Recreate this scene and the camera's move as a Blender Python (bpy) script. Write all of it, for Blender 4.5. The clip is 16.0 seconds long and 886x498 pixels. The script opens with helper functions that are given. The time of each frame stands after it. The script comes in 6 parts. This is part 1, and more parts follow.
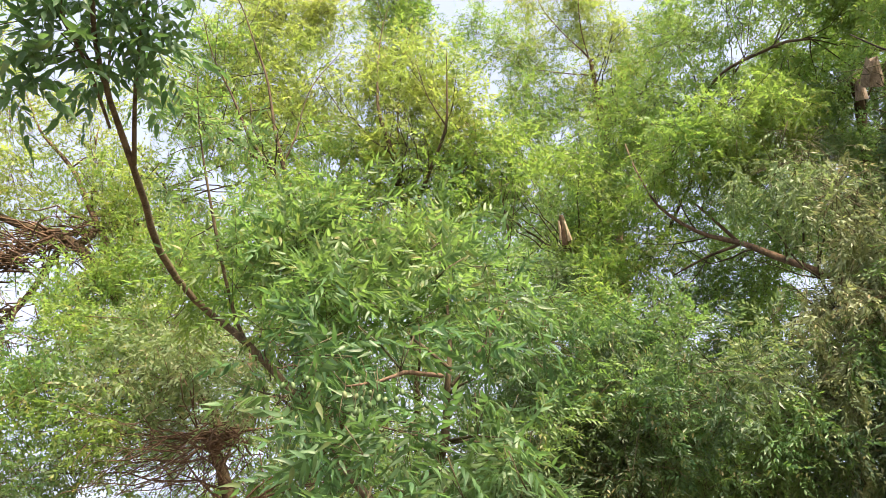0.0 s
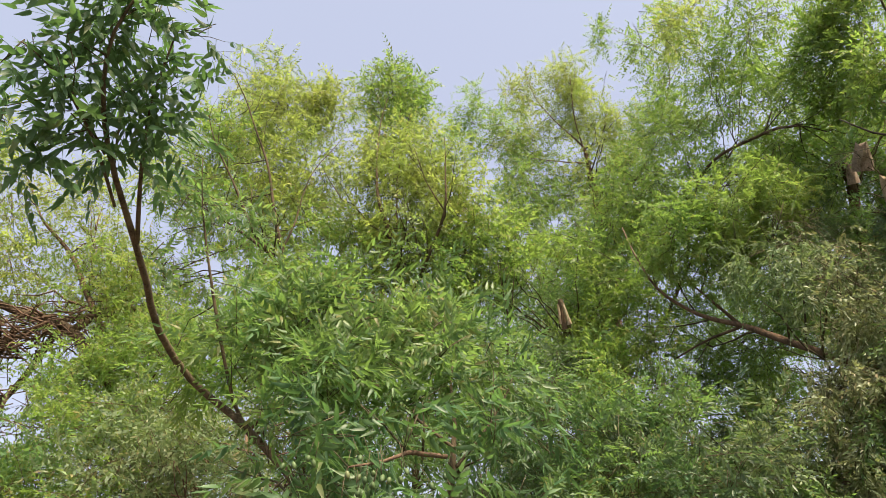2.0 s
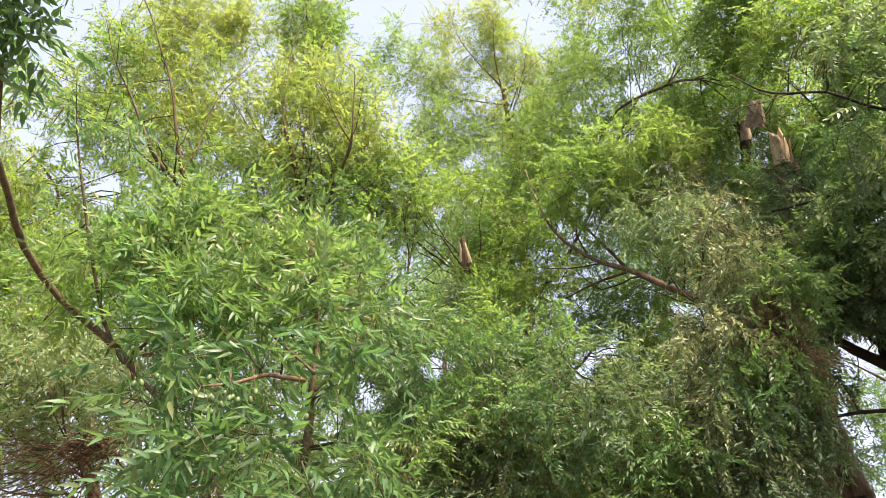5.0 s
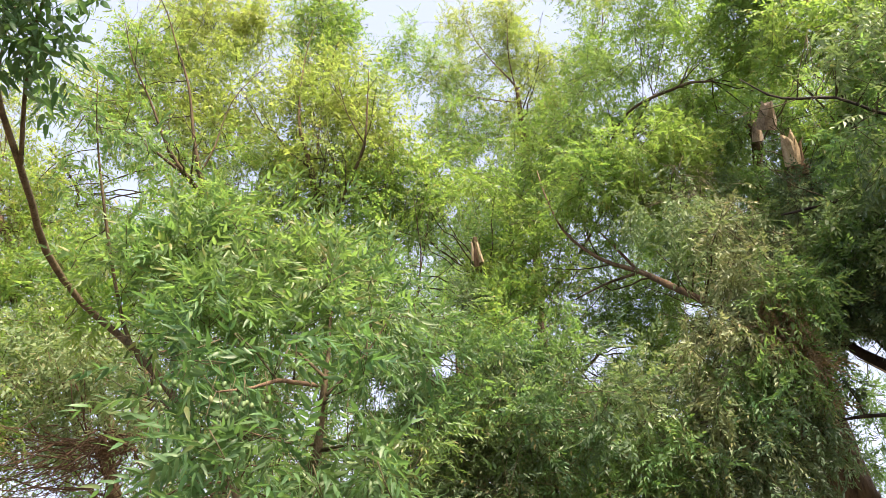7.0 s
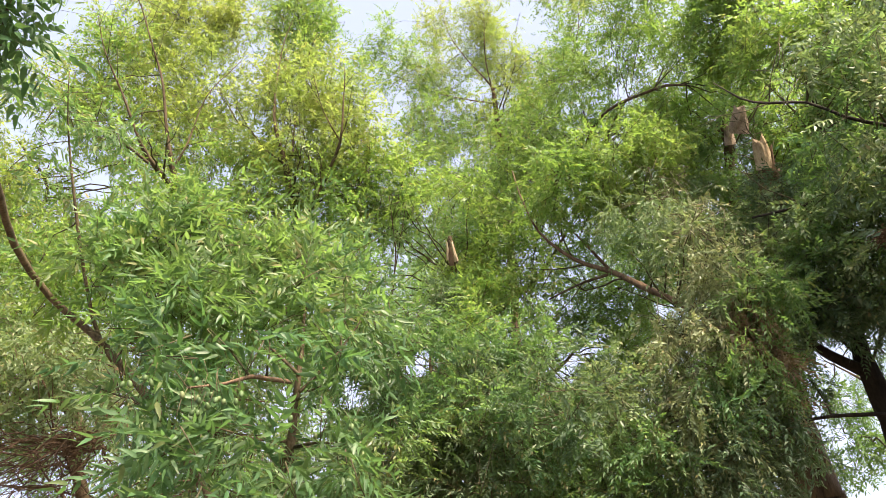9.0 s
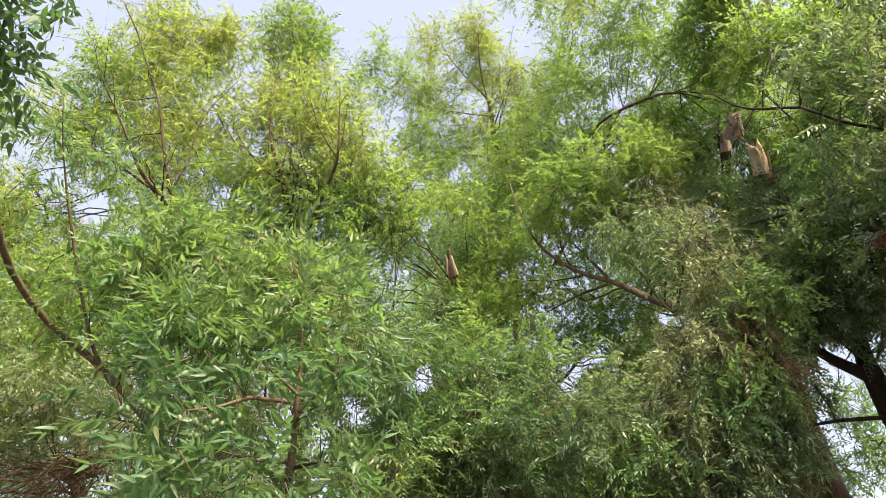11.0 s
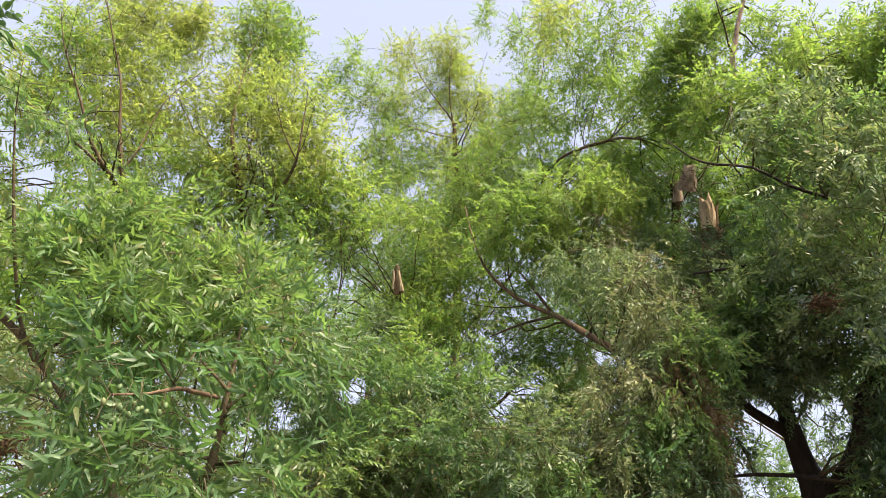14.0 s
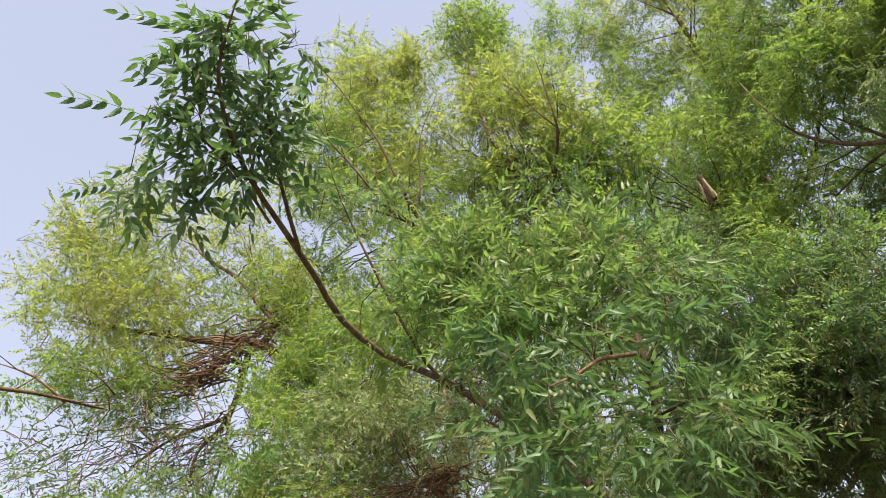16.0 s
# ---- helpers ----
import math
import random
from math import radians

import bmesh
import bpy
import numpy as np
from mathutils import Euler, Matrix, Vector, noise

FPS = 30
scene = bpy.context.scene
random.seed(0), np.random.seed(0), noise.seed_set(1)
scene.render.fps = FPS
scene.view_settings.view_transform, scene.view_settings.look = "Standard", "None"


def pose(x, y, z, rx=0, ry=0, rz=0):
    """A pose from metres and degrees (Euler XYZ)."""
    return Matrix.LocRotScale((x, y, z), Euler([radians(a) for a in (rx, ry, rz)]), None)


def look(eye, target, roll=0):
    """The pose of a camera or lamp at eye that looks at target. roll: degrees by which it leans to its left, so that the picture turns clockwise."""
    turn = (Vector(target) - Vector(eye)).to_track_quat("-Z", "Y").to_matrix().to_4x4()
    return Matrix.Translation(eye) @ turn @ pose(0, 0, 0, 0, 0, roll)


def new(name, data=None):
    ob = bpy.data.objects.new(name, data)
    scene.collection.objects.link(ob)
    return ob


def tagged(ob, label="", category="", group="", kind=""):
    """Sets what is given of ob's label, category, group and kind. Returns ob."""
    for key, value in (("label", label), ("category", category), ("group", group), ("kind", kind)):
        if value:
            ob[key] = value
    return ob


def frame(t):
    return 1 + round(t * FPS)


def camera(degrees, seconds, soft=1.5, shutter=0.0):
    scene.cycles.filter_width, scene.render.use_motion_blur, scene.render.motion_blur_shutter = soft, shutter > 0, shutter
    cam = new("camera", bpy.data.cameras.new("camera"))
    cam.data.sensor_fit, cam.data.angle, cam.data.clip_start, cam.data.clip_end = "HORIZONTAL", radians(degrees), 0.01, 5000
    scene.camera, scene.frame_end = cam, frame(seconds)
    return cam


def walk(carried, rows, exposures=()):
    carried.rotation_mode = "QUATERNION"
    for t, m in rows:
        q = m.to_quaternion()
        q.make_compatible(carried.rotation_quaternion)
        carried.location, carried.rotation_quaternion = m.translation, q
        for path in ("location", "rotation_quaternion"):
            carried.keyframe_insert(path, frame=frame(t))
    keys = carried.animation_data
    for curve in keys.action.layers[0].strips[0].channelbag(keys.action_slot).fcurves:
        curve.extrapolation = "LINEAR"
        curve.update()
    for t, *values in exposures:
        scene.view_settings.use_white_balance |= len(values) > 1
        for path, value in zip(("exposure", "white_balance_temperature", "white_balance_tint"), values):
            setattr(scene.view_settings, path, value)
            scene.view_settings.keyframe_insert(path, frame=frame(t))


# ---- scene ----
cam = camera(59.2, 16.0, soft=0.7)
PATH = [
    (0, (0.117, 0.516, 1.759), (-0.004, 2.197, 2.836), 1.7),
    (0.5, (0.045, 0.490, 1.741), (-0.188, 2.141, 2.844), 2.4),
    (1, (0.042, 0.491, 1.750), (-0.215, 2.065, 2.957), 3.4),
    (1.5, (0.056, 0.511, 1.744), (-0.182, 2.055, 2.993), 2.8),
    (2, (0.088, 0.552, 1.728), (-0.018, 2.098, 2.992), 1.4),
    (2.5, (0.138, 0.566, 1.700), (0.182, 2.127, 2.950), 2.2),
    (3, (0.168, 0.575, 1.687), (0.264, 2.195, 2.856), 2.0),
    (3.5, (0.198, 0.566, 1.683), (0.304, 2.197, 2.836), 1.9),
    (4, (0.251, 0.547, 1.691), (0.358, 2.197, 2.817), 1.3),
    (4.2, (0.277, 0.549, 1.692), (0.375, 2.198, 2.820), 1.0),
    (6.3, (0.311, 0.477, 1.701), (0.365, 2.114, 2.850), 0.6),
    (6.5, (0.318, 0.444, 1.702), (0.365, 2.086, 2.843), 1.0),
    (7, (0.315, 0.451, 1.702), (0.352, 2.106, 2.825), 1.3),
    (7.5, (0.305, 0.468, 1.693), (0.349, 2.129, 2.807), 1.7),
    (8, (0.310, 0.473, 1.685), (0.370, 2.137, 2.793), 1.8),
    (8.5, (0.309, 0.464, 1.690), (0.399, 2.120, 2.807), 1.3),
    (11, (0.336, 0.451, 1.700), (0.431, 2.083, 2.852), -0.8),
    (11.5, (0.345, 0.438, 1.711), (0.450, 2.052, 2.888), 0.8),
    (12, (0.368, 0.443, 1.710), (0.590, 2.040, 2.895), 1.3),
    (12.5, (0.378, 0.447, 1.706), (0.640, 2.037, 2.891), 2.0),
    (13, (0.360, 0.444, 1.710), (0.625, 2.030, 2.900), 2.4),
    (13.5, (0.347, 0.450, 1.701), (0.597, 2.034, 2.895), 2.9),
    (14, (0.327, 0.458, 1.687), (0.550, 2.047, 2.881), 3.3),
    (14.5, (0.296, 0.466, 1.678), (0.473, 2.064, 2.868), 3.9),
    (15, (0.241, 0.476, 1.666), (0.261, 2.093, 2.842), 4.1),
    (15.5, (0.150, 0.460, 1.655), (-0.102, 2.077, 2.805), -0.6),
    (16, (0.071, 0.447, 1.656), (-0.390, 2.017, 2.807), -9.1),
]
EXPOSURES = [(0.0, 1.93), (0.6, 1.73), (1.2, 1.32), (1.9, 1.33), (2.4, 1.43), (2.9, 1.74), (4.2, 1.92), (6.3, 1.90), (8.7, 1.88), (10.8, 1.76), (11.6, 1.68), (13.8, 1.67), (14.7, 1.74), (15.3, 1.72), (16.0, 1.37)]
walk(cam, [(t, look(eye, target, roll)) for t, eye, target, roll in PATH], EXPOSURES)

# ---- world, sun, exposure ----
SUN_EL, SUN_AZ = radians(51), radians(152)          # azimuth from +y, clockwise: behind the eye to its right, veiled by haze
world = bpy.data.worlds.new("world")
scene.world = world
world.use_nodes = True
wn = world.node_tree.nodes
wl = world.node_tree.links
bg = wn["Background"]
sky = wn.new("ShaderNodeTexSky")
sky.sky_type = "NISHITA"
sky.sun_disc = False
sky.sun_elevation = SUN_EL
sky.sun_rotation = SUN_AZ
sky.dust_density = 4.0
sky.air_density = 1.0
haze = wn.new("ShaderNodeHueSaturation")            # hazy air washes the blue out
haze.inputs["Saturation"].default_value = 0.42
haze.inputs["Value"].default_value = 1.0
wl.new(sky.outputs[0], haze.inputs["Color"])
veil = wn.new("ShaderNodeMix")                      # and evens it out
veil.data_type = "RGBA"
veil.inputs[0].default_value = 0.6
veil.inputs[7].default_value = (1.42, 1.55, 2.16, 1)
wl.new(haze.outputs[0], veil.inputs[6])
wl.new(veil.outputs[2], bg.inputs["Color"])
bg.inputs["Strength"].default_value = 0.15

sun = new("sun", bpy.data.lights.new("sun", "SUN"))
sun.data.energy = 4.7
sun.data.angle = radians(24)
sun.data.color = (1.0, 0.85, 0.60)
to_sun = Vector((math.sin(SUN_AZ) * math.cos(SUN_EL), math.cos(SUN_AZ) * math.cos(SUN_EL), math.sin(SUN_EL)))
sun.rotation_euler = to_sun.to_track_quat("Z", "Y").to_euler()


# ---- materials ----
def material(name):
    m = bpy.data.materials.new(name)
    m.use_nodes = True
    t = m.node_tree
    t.nodes.clear()
    out = t.nodes.new("ShaderNodeOutputMaterial")
    return m, t.nodes, t.links, out


def ramp(nodes, stops):
    r = nodes.new("ShaderNodeValToRGB")
    el = r.color_ramp.elements
    while len(el) < len(stops):
        el.new(0.5)
    for e, (p, c) in zip(el, stops):
        e.position, e.color = p, (*c, 1)
    return r


def leaf_material(name, dark, mid, light, old, through_colour, clear=0.45, rough=0.48, sat=0.89):
    """Leaf blades: each one a little different, older ones yellowed, thin enough to let light through."""
    m, n, l, out = material(name)
    geo = n.new("ShaderNodeNewGeometry")
    col = ramp(n, [(0.05, dark), (0.42, mid), (0.78, light), (0.91, old)])
    pos = n.new("ShaderNodeTexCoord")
    big = n.new("ShaderNodeTexNoise")
    big.inputs["Scale"].default_value = 1.3
    big.inputs["Detail"].default_value = 2.0
    l.new(pos.outputs["Object"], big.inputs["Vector"])
    fine = n.new("ShaderNodeTexNoise")
    fine.inputs["Scale"].default_value = 90.0
    l.new(pos.outputs["Object"], fine.inputs["Vector"])
    info = n.new("ShaderNodeObjectInfo")
    add = n.new("ShaderNodeMath")
    add.operation = "MULTIPLY_ADD"
    l.new(big.outputs["Fac"], add.inputs[0])
    add.inputs[1].default_value = 0.5
    l.new(geo.outputs["Random Per Island"], add.inputs[2])
    clump = n.new("ShaderNodeTexNoise")              # whole leaves differ, not only their blades
    clump.inputs["Scale"].default_value = 11.0
    clump.inputs["Detail"].default_value = 2.0
    l.new(pos.outputs["Object"], clump.inputs["Vector"])
    mass = n.new("ShaderNodeMapRange")
    mass.inputs["From Min"].default_value = 0.32
    mass.inputs["From Max"].default_value = 0.68
    mass.inputs["To Min"].default_value = -0.32
    mass.inputs["To Max"].default_value = 0.32
    l.new(clump.outputs["Fac"], mass.inputs["Value"])
    more = n.new("ShaderNodeMath")
    l.new(add.outputs[0], more.inputs[0])
    l.new(mass.outputs[0], more.inputs[1])
    sub = n.new("ShaderNodeMath")
    sub.operation = "MULTIPLY_ADD"
    l.new(info.outputs["Random"], sub.inputs[0])
    sub.inputs[1].default_value = 0.22
    l.new(more.outputs[0], sub.inputs[2])
    scale = n.new("ShaderNodeMath")
    scale.operation = "MULTIPLY"
    scale.inputs[1].default_value = 0.60
    l.new(sub.outputs[0], scale.inputs[0])
    l.new(scale.outputs[0], col.inputs["Fac"])
    mixc = n.new("ShaderNodeMix")
    mixc.data_type = "RGBA"
    mixc.blend_type = "MULTIPLY"
    mixc.inputs[0].default_value = 0.45
    hue = n.new("ShaderNodeHueSaturation")           # some shoots lean to yellow, others to blue-green
    drift = n.new("ShaderNodeTexNoise")
    drift.inputs["Scale"].default_value = 2.6
    drift.inputs["Detail"].default_value = 3.0
    l.new(pos.outputs["Object"], drift.inputs["Vector"])
    turn = n.new("ShaderNodeMapRange")
    turn.inputs["From Min"].default_value = 0.3
    turn.inputs["From Max"].default_value = 0.7
    turn.inputs["To Min"].default_value = 0.465
    turn.inputs["To Max"].default_value = 0.545
    l.new(drift.outputs["Fac"], turn.inputs["Value"])
    l.new(turn.outputs[0], hue.inputs["Hue"])
    hue.inputs["Saturation"].default_value = sat
    l.new(col.outputs[0], hue.inputs["Color"])
    l.new(hue.outputs[0], mixc.inputs[6])
    spots = ramp(n, [(0.3, (0.6, 0.6, 0.55)), (0.65, (1, 1, 1))])
    l.new(fine.outputs["Fac"], spots.inputs["Fac"])
    l.new(spots.outputs[0], mixc.inputs[7])
    p = n.new("ShaderNodeBsdfPrincipled")
    p.inputs["Roughness"].default_value = rough - 0.07
    p.inputs["Specular IOR Level"].default_value = 0.44
    l.new(mixc.outputs[2], p.inputs["Base Color"])
    tr = n.new("ShaderNodeBsdfTranslucent")
    tint = n.new("ShaderNodeMix")
    tint.data_type = "RGBA"
    tint.blend_type = "MIX"
    tint.inputs[0].default_value = 0.55
    l.new(mixc.outputs[2], tint.inputs[6])
    tint.inputs[7].default_value = (*through_colour, 1)
    l.new(tint.outputs[2], tr.inputs["Color"])
    both = n.new("ShaderNodeMixShader")
    both.inputs[0].default_value = clear
    l.new(p.outputs[0], both.inputs[1])
    l.new(tr.outputs[0], both.inputs[2])
    l.new(both.outputs[0], out.inputs["Surface"])
    return m


def bark_material(name, dark, light, scale=14.0, bump=0.6, rough=0.9):
    """Bark: long furrows, patches and fine grain."""
    m, n, l, out = material(name)
    pos = n.new("ShaderNodeTexCoord")
    stretch = n.new("ShaderNodeMapping")
    stretch.inputs["Scale"].default_value = (1, 1, 0.28)
    l.new(pos.outputs["Object"], stretch.inputs["Vector"])
    a = n.new("ShaderNodeTexNoise")
    a.inputs["Scale"].default_value = scale
    a.inputs["Detail"].default_value = 8.0
    a.inputs["Roughness"].default_value = 0.65
    l.new(stretch.outputs[0], a.inputs["Vector"])
    b = n.new("ShaderNodeTexNoise")
    b.inputs["Scale"].default_value = scale * 7
    b.inputs["Detail"].default_value = 4.0
    l.new(stretch.outputs[0], b.inputs["Vector"])
    s = n.new("ShaderNodeMath")
    s.operation = "MULTIPLY_ADD"
    l.new(b.outputs["Fac"], s.inputs[0])
    s.inputs[1].default_value = 0.4
    l.new(a.outputs["Fac"], s.inputs[2])
    col = ramp(n, [(0.48, dark), (0.86, light)])
    l.new(s.outputs[0], col.inputs["Fac"])
    p = n.new("ShaderNodeBsdfPrincipled")
    p.inputs["Roughness"].default_value = rough
    p.inputs["Specular IOR Level"].default_value = 0.25
    l.new(col.outputs[0], p.inputs["Base Color"])
    bp = n.new("ShaderNodeBump")
    bp.inputs["Strength"].default_value = bump
    bp.inputs["Distance"].default_value = 0.02
    l.new(s.outputs[0], bp.inputs["Height"])
    l.new(bp.outputs[0], p.inputs["Normal"])
    l.new(p.outputs[0], out.inputs["Surface"])
    return m


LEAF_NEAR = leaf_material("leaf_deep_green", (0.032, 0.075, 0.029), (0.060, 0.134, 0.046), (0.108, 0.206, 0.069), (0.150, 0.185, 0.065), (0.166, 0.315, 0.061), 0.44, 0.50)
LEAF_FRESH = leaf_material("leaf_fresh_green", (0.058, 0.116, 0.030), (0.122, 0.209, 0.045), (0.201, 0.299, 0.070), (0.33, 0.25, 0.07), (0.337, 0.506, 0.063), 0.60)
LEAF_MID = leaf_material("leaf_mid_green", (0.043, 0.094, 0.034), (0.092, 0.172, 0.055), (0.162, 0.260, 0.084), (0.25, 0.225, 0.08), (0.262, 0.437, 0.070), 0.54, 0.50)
LEAF_YELLOW = leaf_material("leaf_yellow_green", (0.098, 0.149, 0.033), (0.189, 0.252, 0.048), (0.290, 0.338, 0.084), (0.38, 0.25, 0.10), (0.440, 0.548, 0.085), 0.60)
# darker leaf copy: shade of low and inner boughs put into the colour
LEAF_SHADED = leaf_material("leaf_shaded_green", (0.036, 0.066, 0.034), (0.068, 0.118, 0.055), (0.121, 0.186, 0.077), (0.22, 0.17, 0.06), (0.169, 0.280, 0.068), 0.43, 0.48, 0.84)
LEAF_OLIVE = leaf_material("leaf_olive", (0.078, 0.114, 0.052), (0.168, 0.211, 0.095), (0.285, 0.316, 0.162), (0.36, 0.28, 0.13), (0.326, 0.370, 0.101), 0.45)
LEAF_SAGE = leaf_material("leaf_sage_green", (0.061, 0.106, 0.043), (0.129, 0.195, 0.080), (0.228, 0.295, 0.140), (0.33, 0.27, 0.11), (0.264, 0.360, 0.088), 0.46, 0.50)
LEAF_DRY = leaf_material("leaf_dry_brown", (0.077, 0.055, 0.031), (0.154, 0.105, 0.055), (0.253, 0.182, 0.094), (0.30, 0.20, 0.10), (0.286, 0.187, 0.077), 0.40)
BARK_YOUNG = bark_material("bark_young_brown", (0.030, 0.022, 0.014), (0.150, 0.112, 0.070), 26.0, 0.4)
BARK_OLD = bark_material("bark_old_brown", (0.024, 0.017, 0.011), (0.135, 0.096, 0.060), 12.0, 0.9)
# brown bark darkened to near black: the crown's shade is in the colour
BARK_SHADED = bark_material("bark_shaded_dark", (0.009, 0.007, 0.006), (0.042, 0.031, 0.025), 12.0, 0.9)
BARK_RED = bark_material("bark_reddish", (0.045, 0.029, 0.020), (0.215, 0.138, 0.094), 16.0, 0.6)
BARK_PALE = bark_material("bark_pale_peeling", (0.13, 0.092, 0.072), (0.46, 0.35, 0.28), 18.0, 0.9)
WOOD_BARE = bark_material("wood_bare_split", (0.28, 0.19, 0.125), (0.66, 0.52, 0.39), 30.0, 0.5)
TWIG = bark_material("twig_bark", (0.028, 0.024, 0.013), (0.095, 0.080, 0.045), 40.0, 0.3)
DEAD = bark_material("dead_twig_bark", (0.034, 0.021, 0.014), (0.142, 0.088, 0.058), 40.0, 0.3)


# ---- building blocks ----
def mesh_part(name, verts, faces, mat, parent=None, label="", smooth=True):
    me = bpy.data.meshes.new(name)
    me.from_pydata(verts, [], faces)
    if smooth:
        me.polygons.foreach_set("use_smooth", [True] * len(me.polygons))
    me.materials.append(mat)
    me.update()
    ob = new(name, me)
    if parent is not None:
        ob.parent = parent
    if label:
        tagged(ob, label)
    return ob


def part(name, bm, mat, parent=None, label=""):
    me = bpy.data.meshes.new(name)
    bm.to_mesh(me)
    bm.free()
    me.materials.append(mat)
    ob = new(name, me)
    if parent is not None:
        ob.parent = parent
    if label:
        tagged(ob, label)
    return ob


def thing(name, label, category, group=""):
    return tagged(new(name), label, category, group)


def smooth_line(points, step):
    """A curve through the points (place and radius in one row), sampled about every step metres."""
    p = np.array(points, float)
    p = np.vstack([2 * p[0] - p[1], p, 2 * p[-1] - p[-2]])
    out = []
    for i in range(1, len(p) - 2):
        a, b, c, d = p[i - 1], p[i], p[i + 1], p[i + 2]
        k = max(2, int(np.linalg.norm((c - b)[:3]) / step))
        for u in np.arange(k) / k:
            out.append(0.5 * (2 * b + (c - a) * u + (2 * a - 5 * b + 4 * c - d) * u * u + (3 * b - a - 3 * c + d) * u ** 3))
    out.append(p[-2])
    return np.array(out)


def tube(line, sides, lump=0.0, rng=None):
    """Vertices and faces of a tapering tube along rows of x, y, z, radius."""
    pts, rad = line[:, :3], np.maximum(line[:, 3], 0.0004)
    tan = np.gradient(pts, axis=0)
    tan /= np.linalg.norm(tan, axis=1)[:, None] + 1e-9
    ref = np.array([0.3, 1.0, 0.2]) if abs(tan[0][1]) < 0.8 else np.array([1.0, 0.1, 0.3])
    u = np.cross(tan, ref)
    u /= np.linalg.norm(u, axis=1)[:, None] + 1e-9
    v = np.cross(tan, u)
    a = np.arange(sides) * 2 * math.pi / sides
    r = rad[:, None] * np.ones(sides)
    if lump and rng is not None:
        r = r * (1 + lump * rng.normal(0, 1, r.shape).clip(-1.6, 1.6))
    verts = pts[:, None] + r[..., None] * (np.cos(a)[None, :, None] * u[:, None] + np.sin(a)[None, :, None] * v[:, None])
    k = len(pts)
    faces = []
    for i in range(k - 1):
        for j in range(sides):
            q = (j + 1) % sides
            faces.append((i * sides + j, i * sides + q, (i + 1) * sides + q, (i + 1) * sides + j))
    faces.append(tuple(range(sides))[::-1])
    faces.append(tuple((k - 1) * sides + j for j in range(sides)))
    return verts.reshape(-1, 3), faces


def limb(parent, name, points, mat, sides=9, wobble=0.012, seed=1, label=""):
    """A trunk or limb: rows of ((x, y, z), radius) from its foot to its tip. Returns the sampled line and the mesh."""
    rng = np.random.default_rng(seed)
    rows = [(*p, r) for p, r in points]
    line = smooth_line(rows, 0.09)
    n = len(line)
    off = rng.normal(0, 1, (n, 3))
    for _ in range(3):
        off[1:-1] = (off[:-2] + off[1:-1] + off[2:]) / 3
    line[:, :3] += off * wobble
    verts, faces = tube(line, sides, 0.07, rng)
    return line, mesh_part(name, verts.tolist(), faces, mat, parent, label)


def leaflet(length, width, bend, detail):
    """One blade along +x, folded along its midrib, tip bent in the plane: vertices and faces."""
    if detail < 0:
        return [(0, -0.16 * width, 0), (length * 0.40, width * 0.66, 0.1 * width), (length, bend * length, -0.06 * length)], [(0, 2, 1)]
    if detail == 0:
        v = [(0, 0, 0), (length * 0.42, width * 0.5, 0.18 * width), (length, bend * length, -0.06 * length), (length * 0.42, -width * 0.5, 0.18 * width)]
        return v, [(0, 2, 1), (0, 3, 2)]
    if detail == 1:
        v = [(0, 0, 0), (length * 0.28, width * 0.46, 0.15 * width), (length * 0.66, width * 0.36 + bend * length * 0.4, 0.1 * width), (length, bend * length, -0.10 * length),
             (length * 0.66, -width * 0.36 + bend * length * 0.4, 0.1 * width), (length * 0.28, -width * 0.46, 0.15 * width)]
        return v, [(0, 3, 2, 1), (0, 5, 4, 3)]
    bend *= 1.9
    xs = [0.0, 0.12, 0.26, 0.40, 0.55, 0.74, 1.0]
    ws = [0.0, 0.40, 0.50, 0.42, 0.40, 0.20, 0.0]                  # toothed edge
    v, f = [], []
    for x, w in zip(xs, ws):
        c = bend * length * x * x
        z = -0.16 * length * x * x
        v += [(x * length, c + w * width * (1.0 if bend > 0 else 0.85), z + 0.22 * w * width), (x * length, c, z), (x * length, c - w * width * (0.85 if bend > 0 else 1.0), z + 0.22 * w * width)]
    for i in range(6):
        a, b = 3 * i, 3 * i + 3
        f += [(a, a + 1, b + 1, b), (a + 1, a + 2, b + 2, b + 1)]
    return v, f


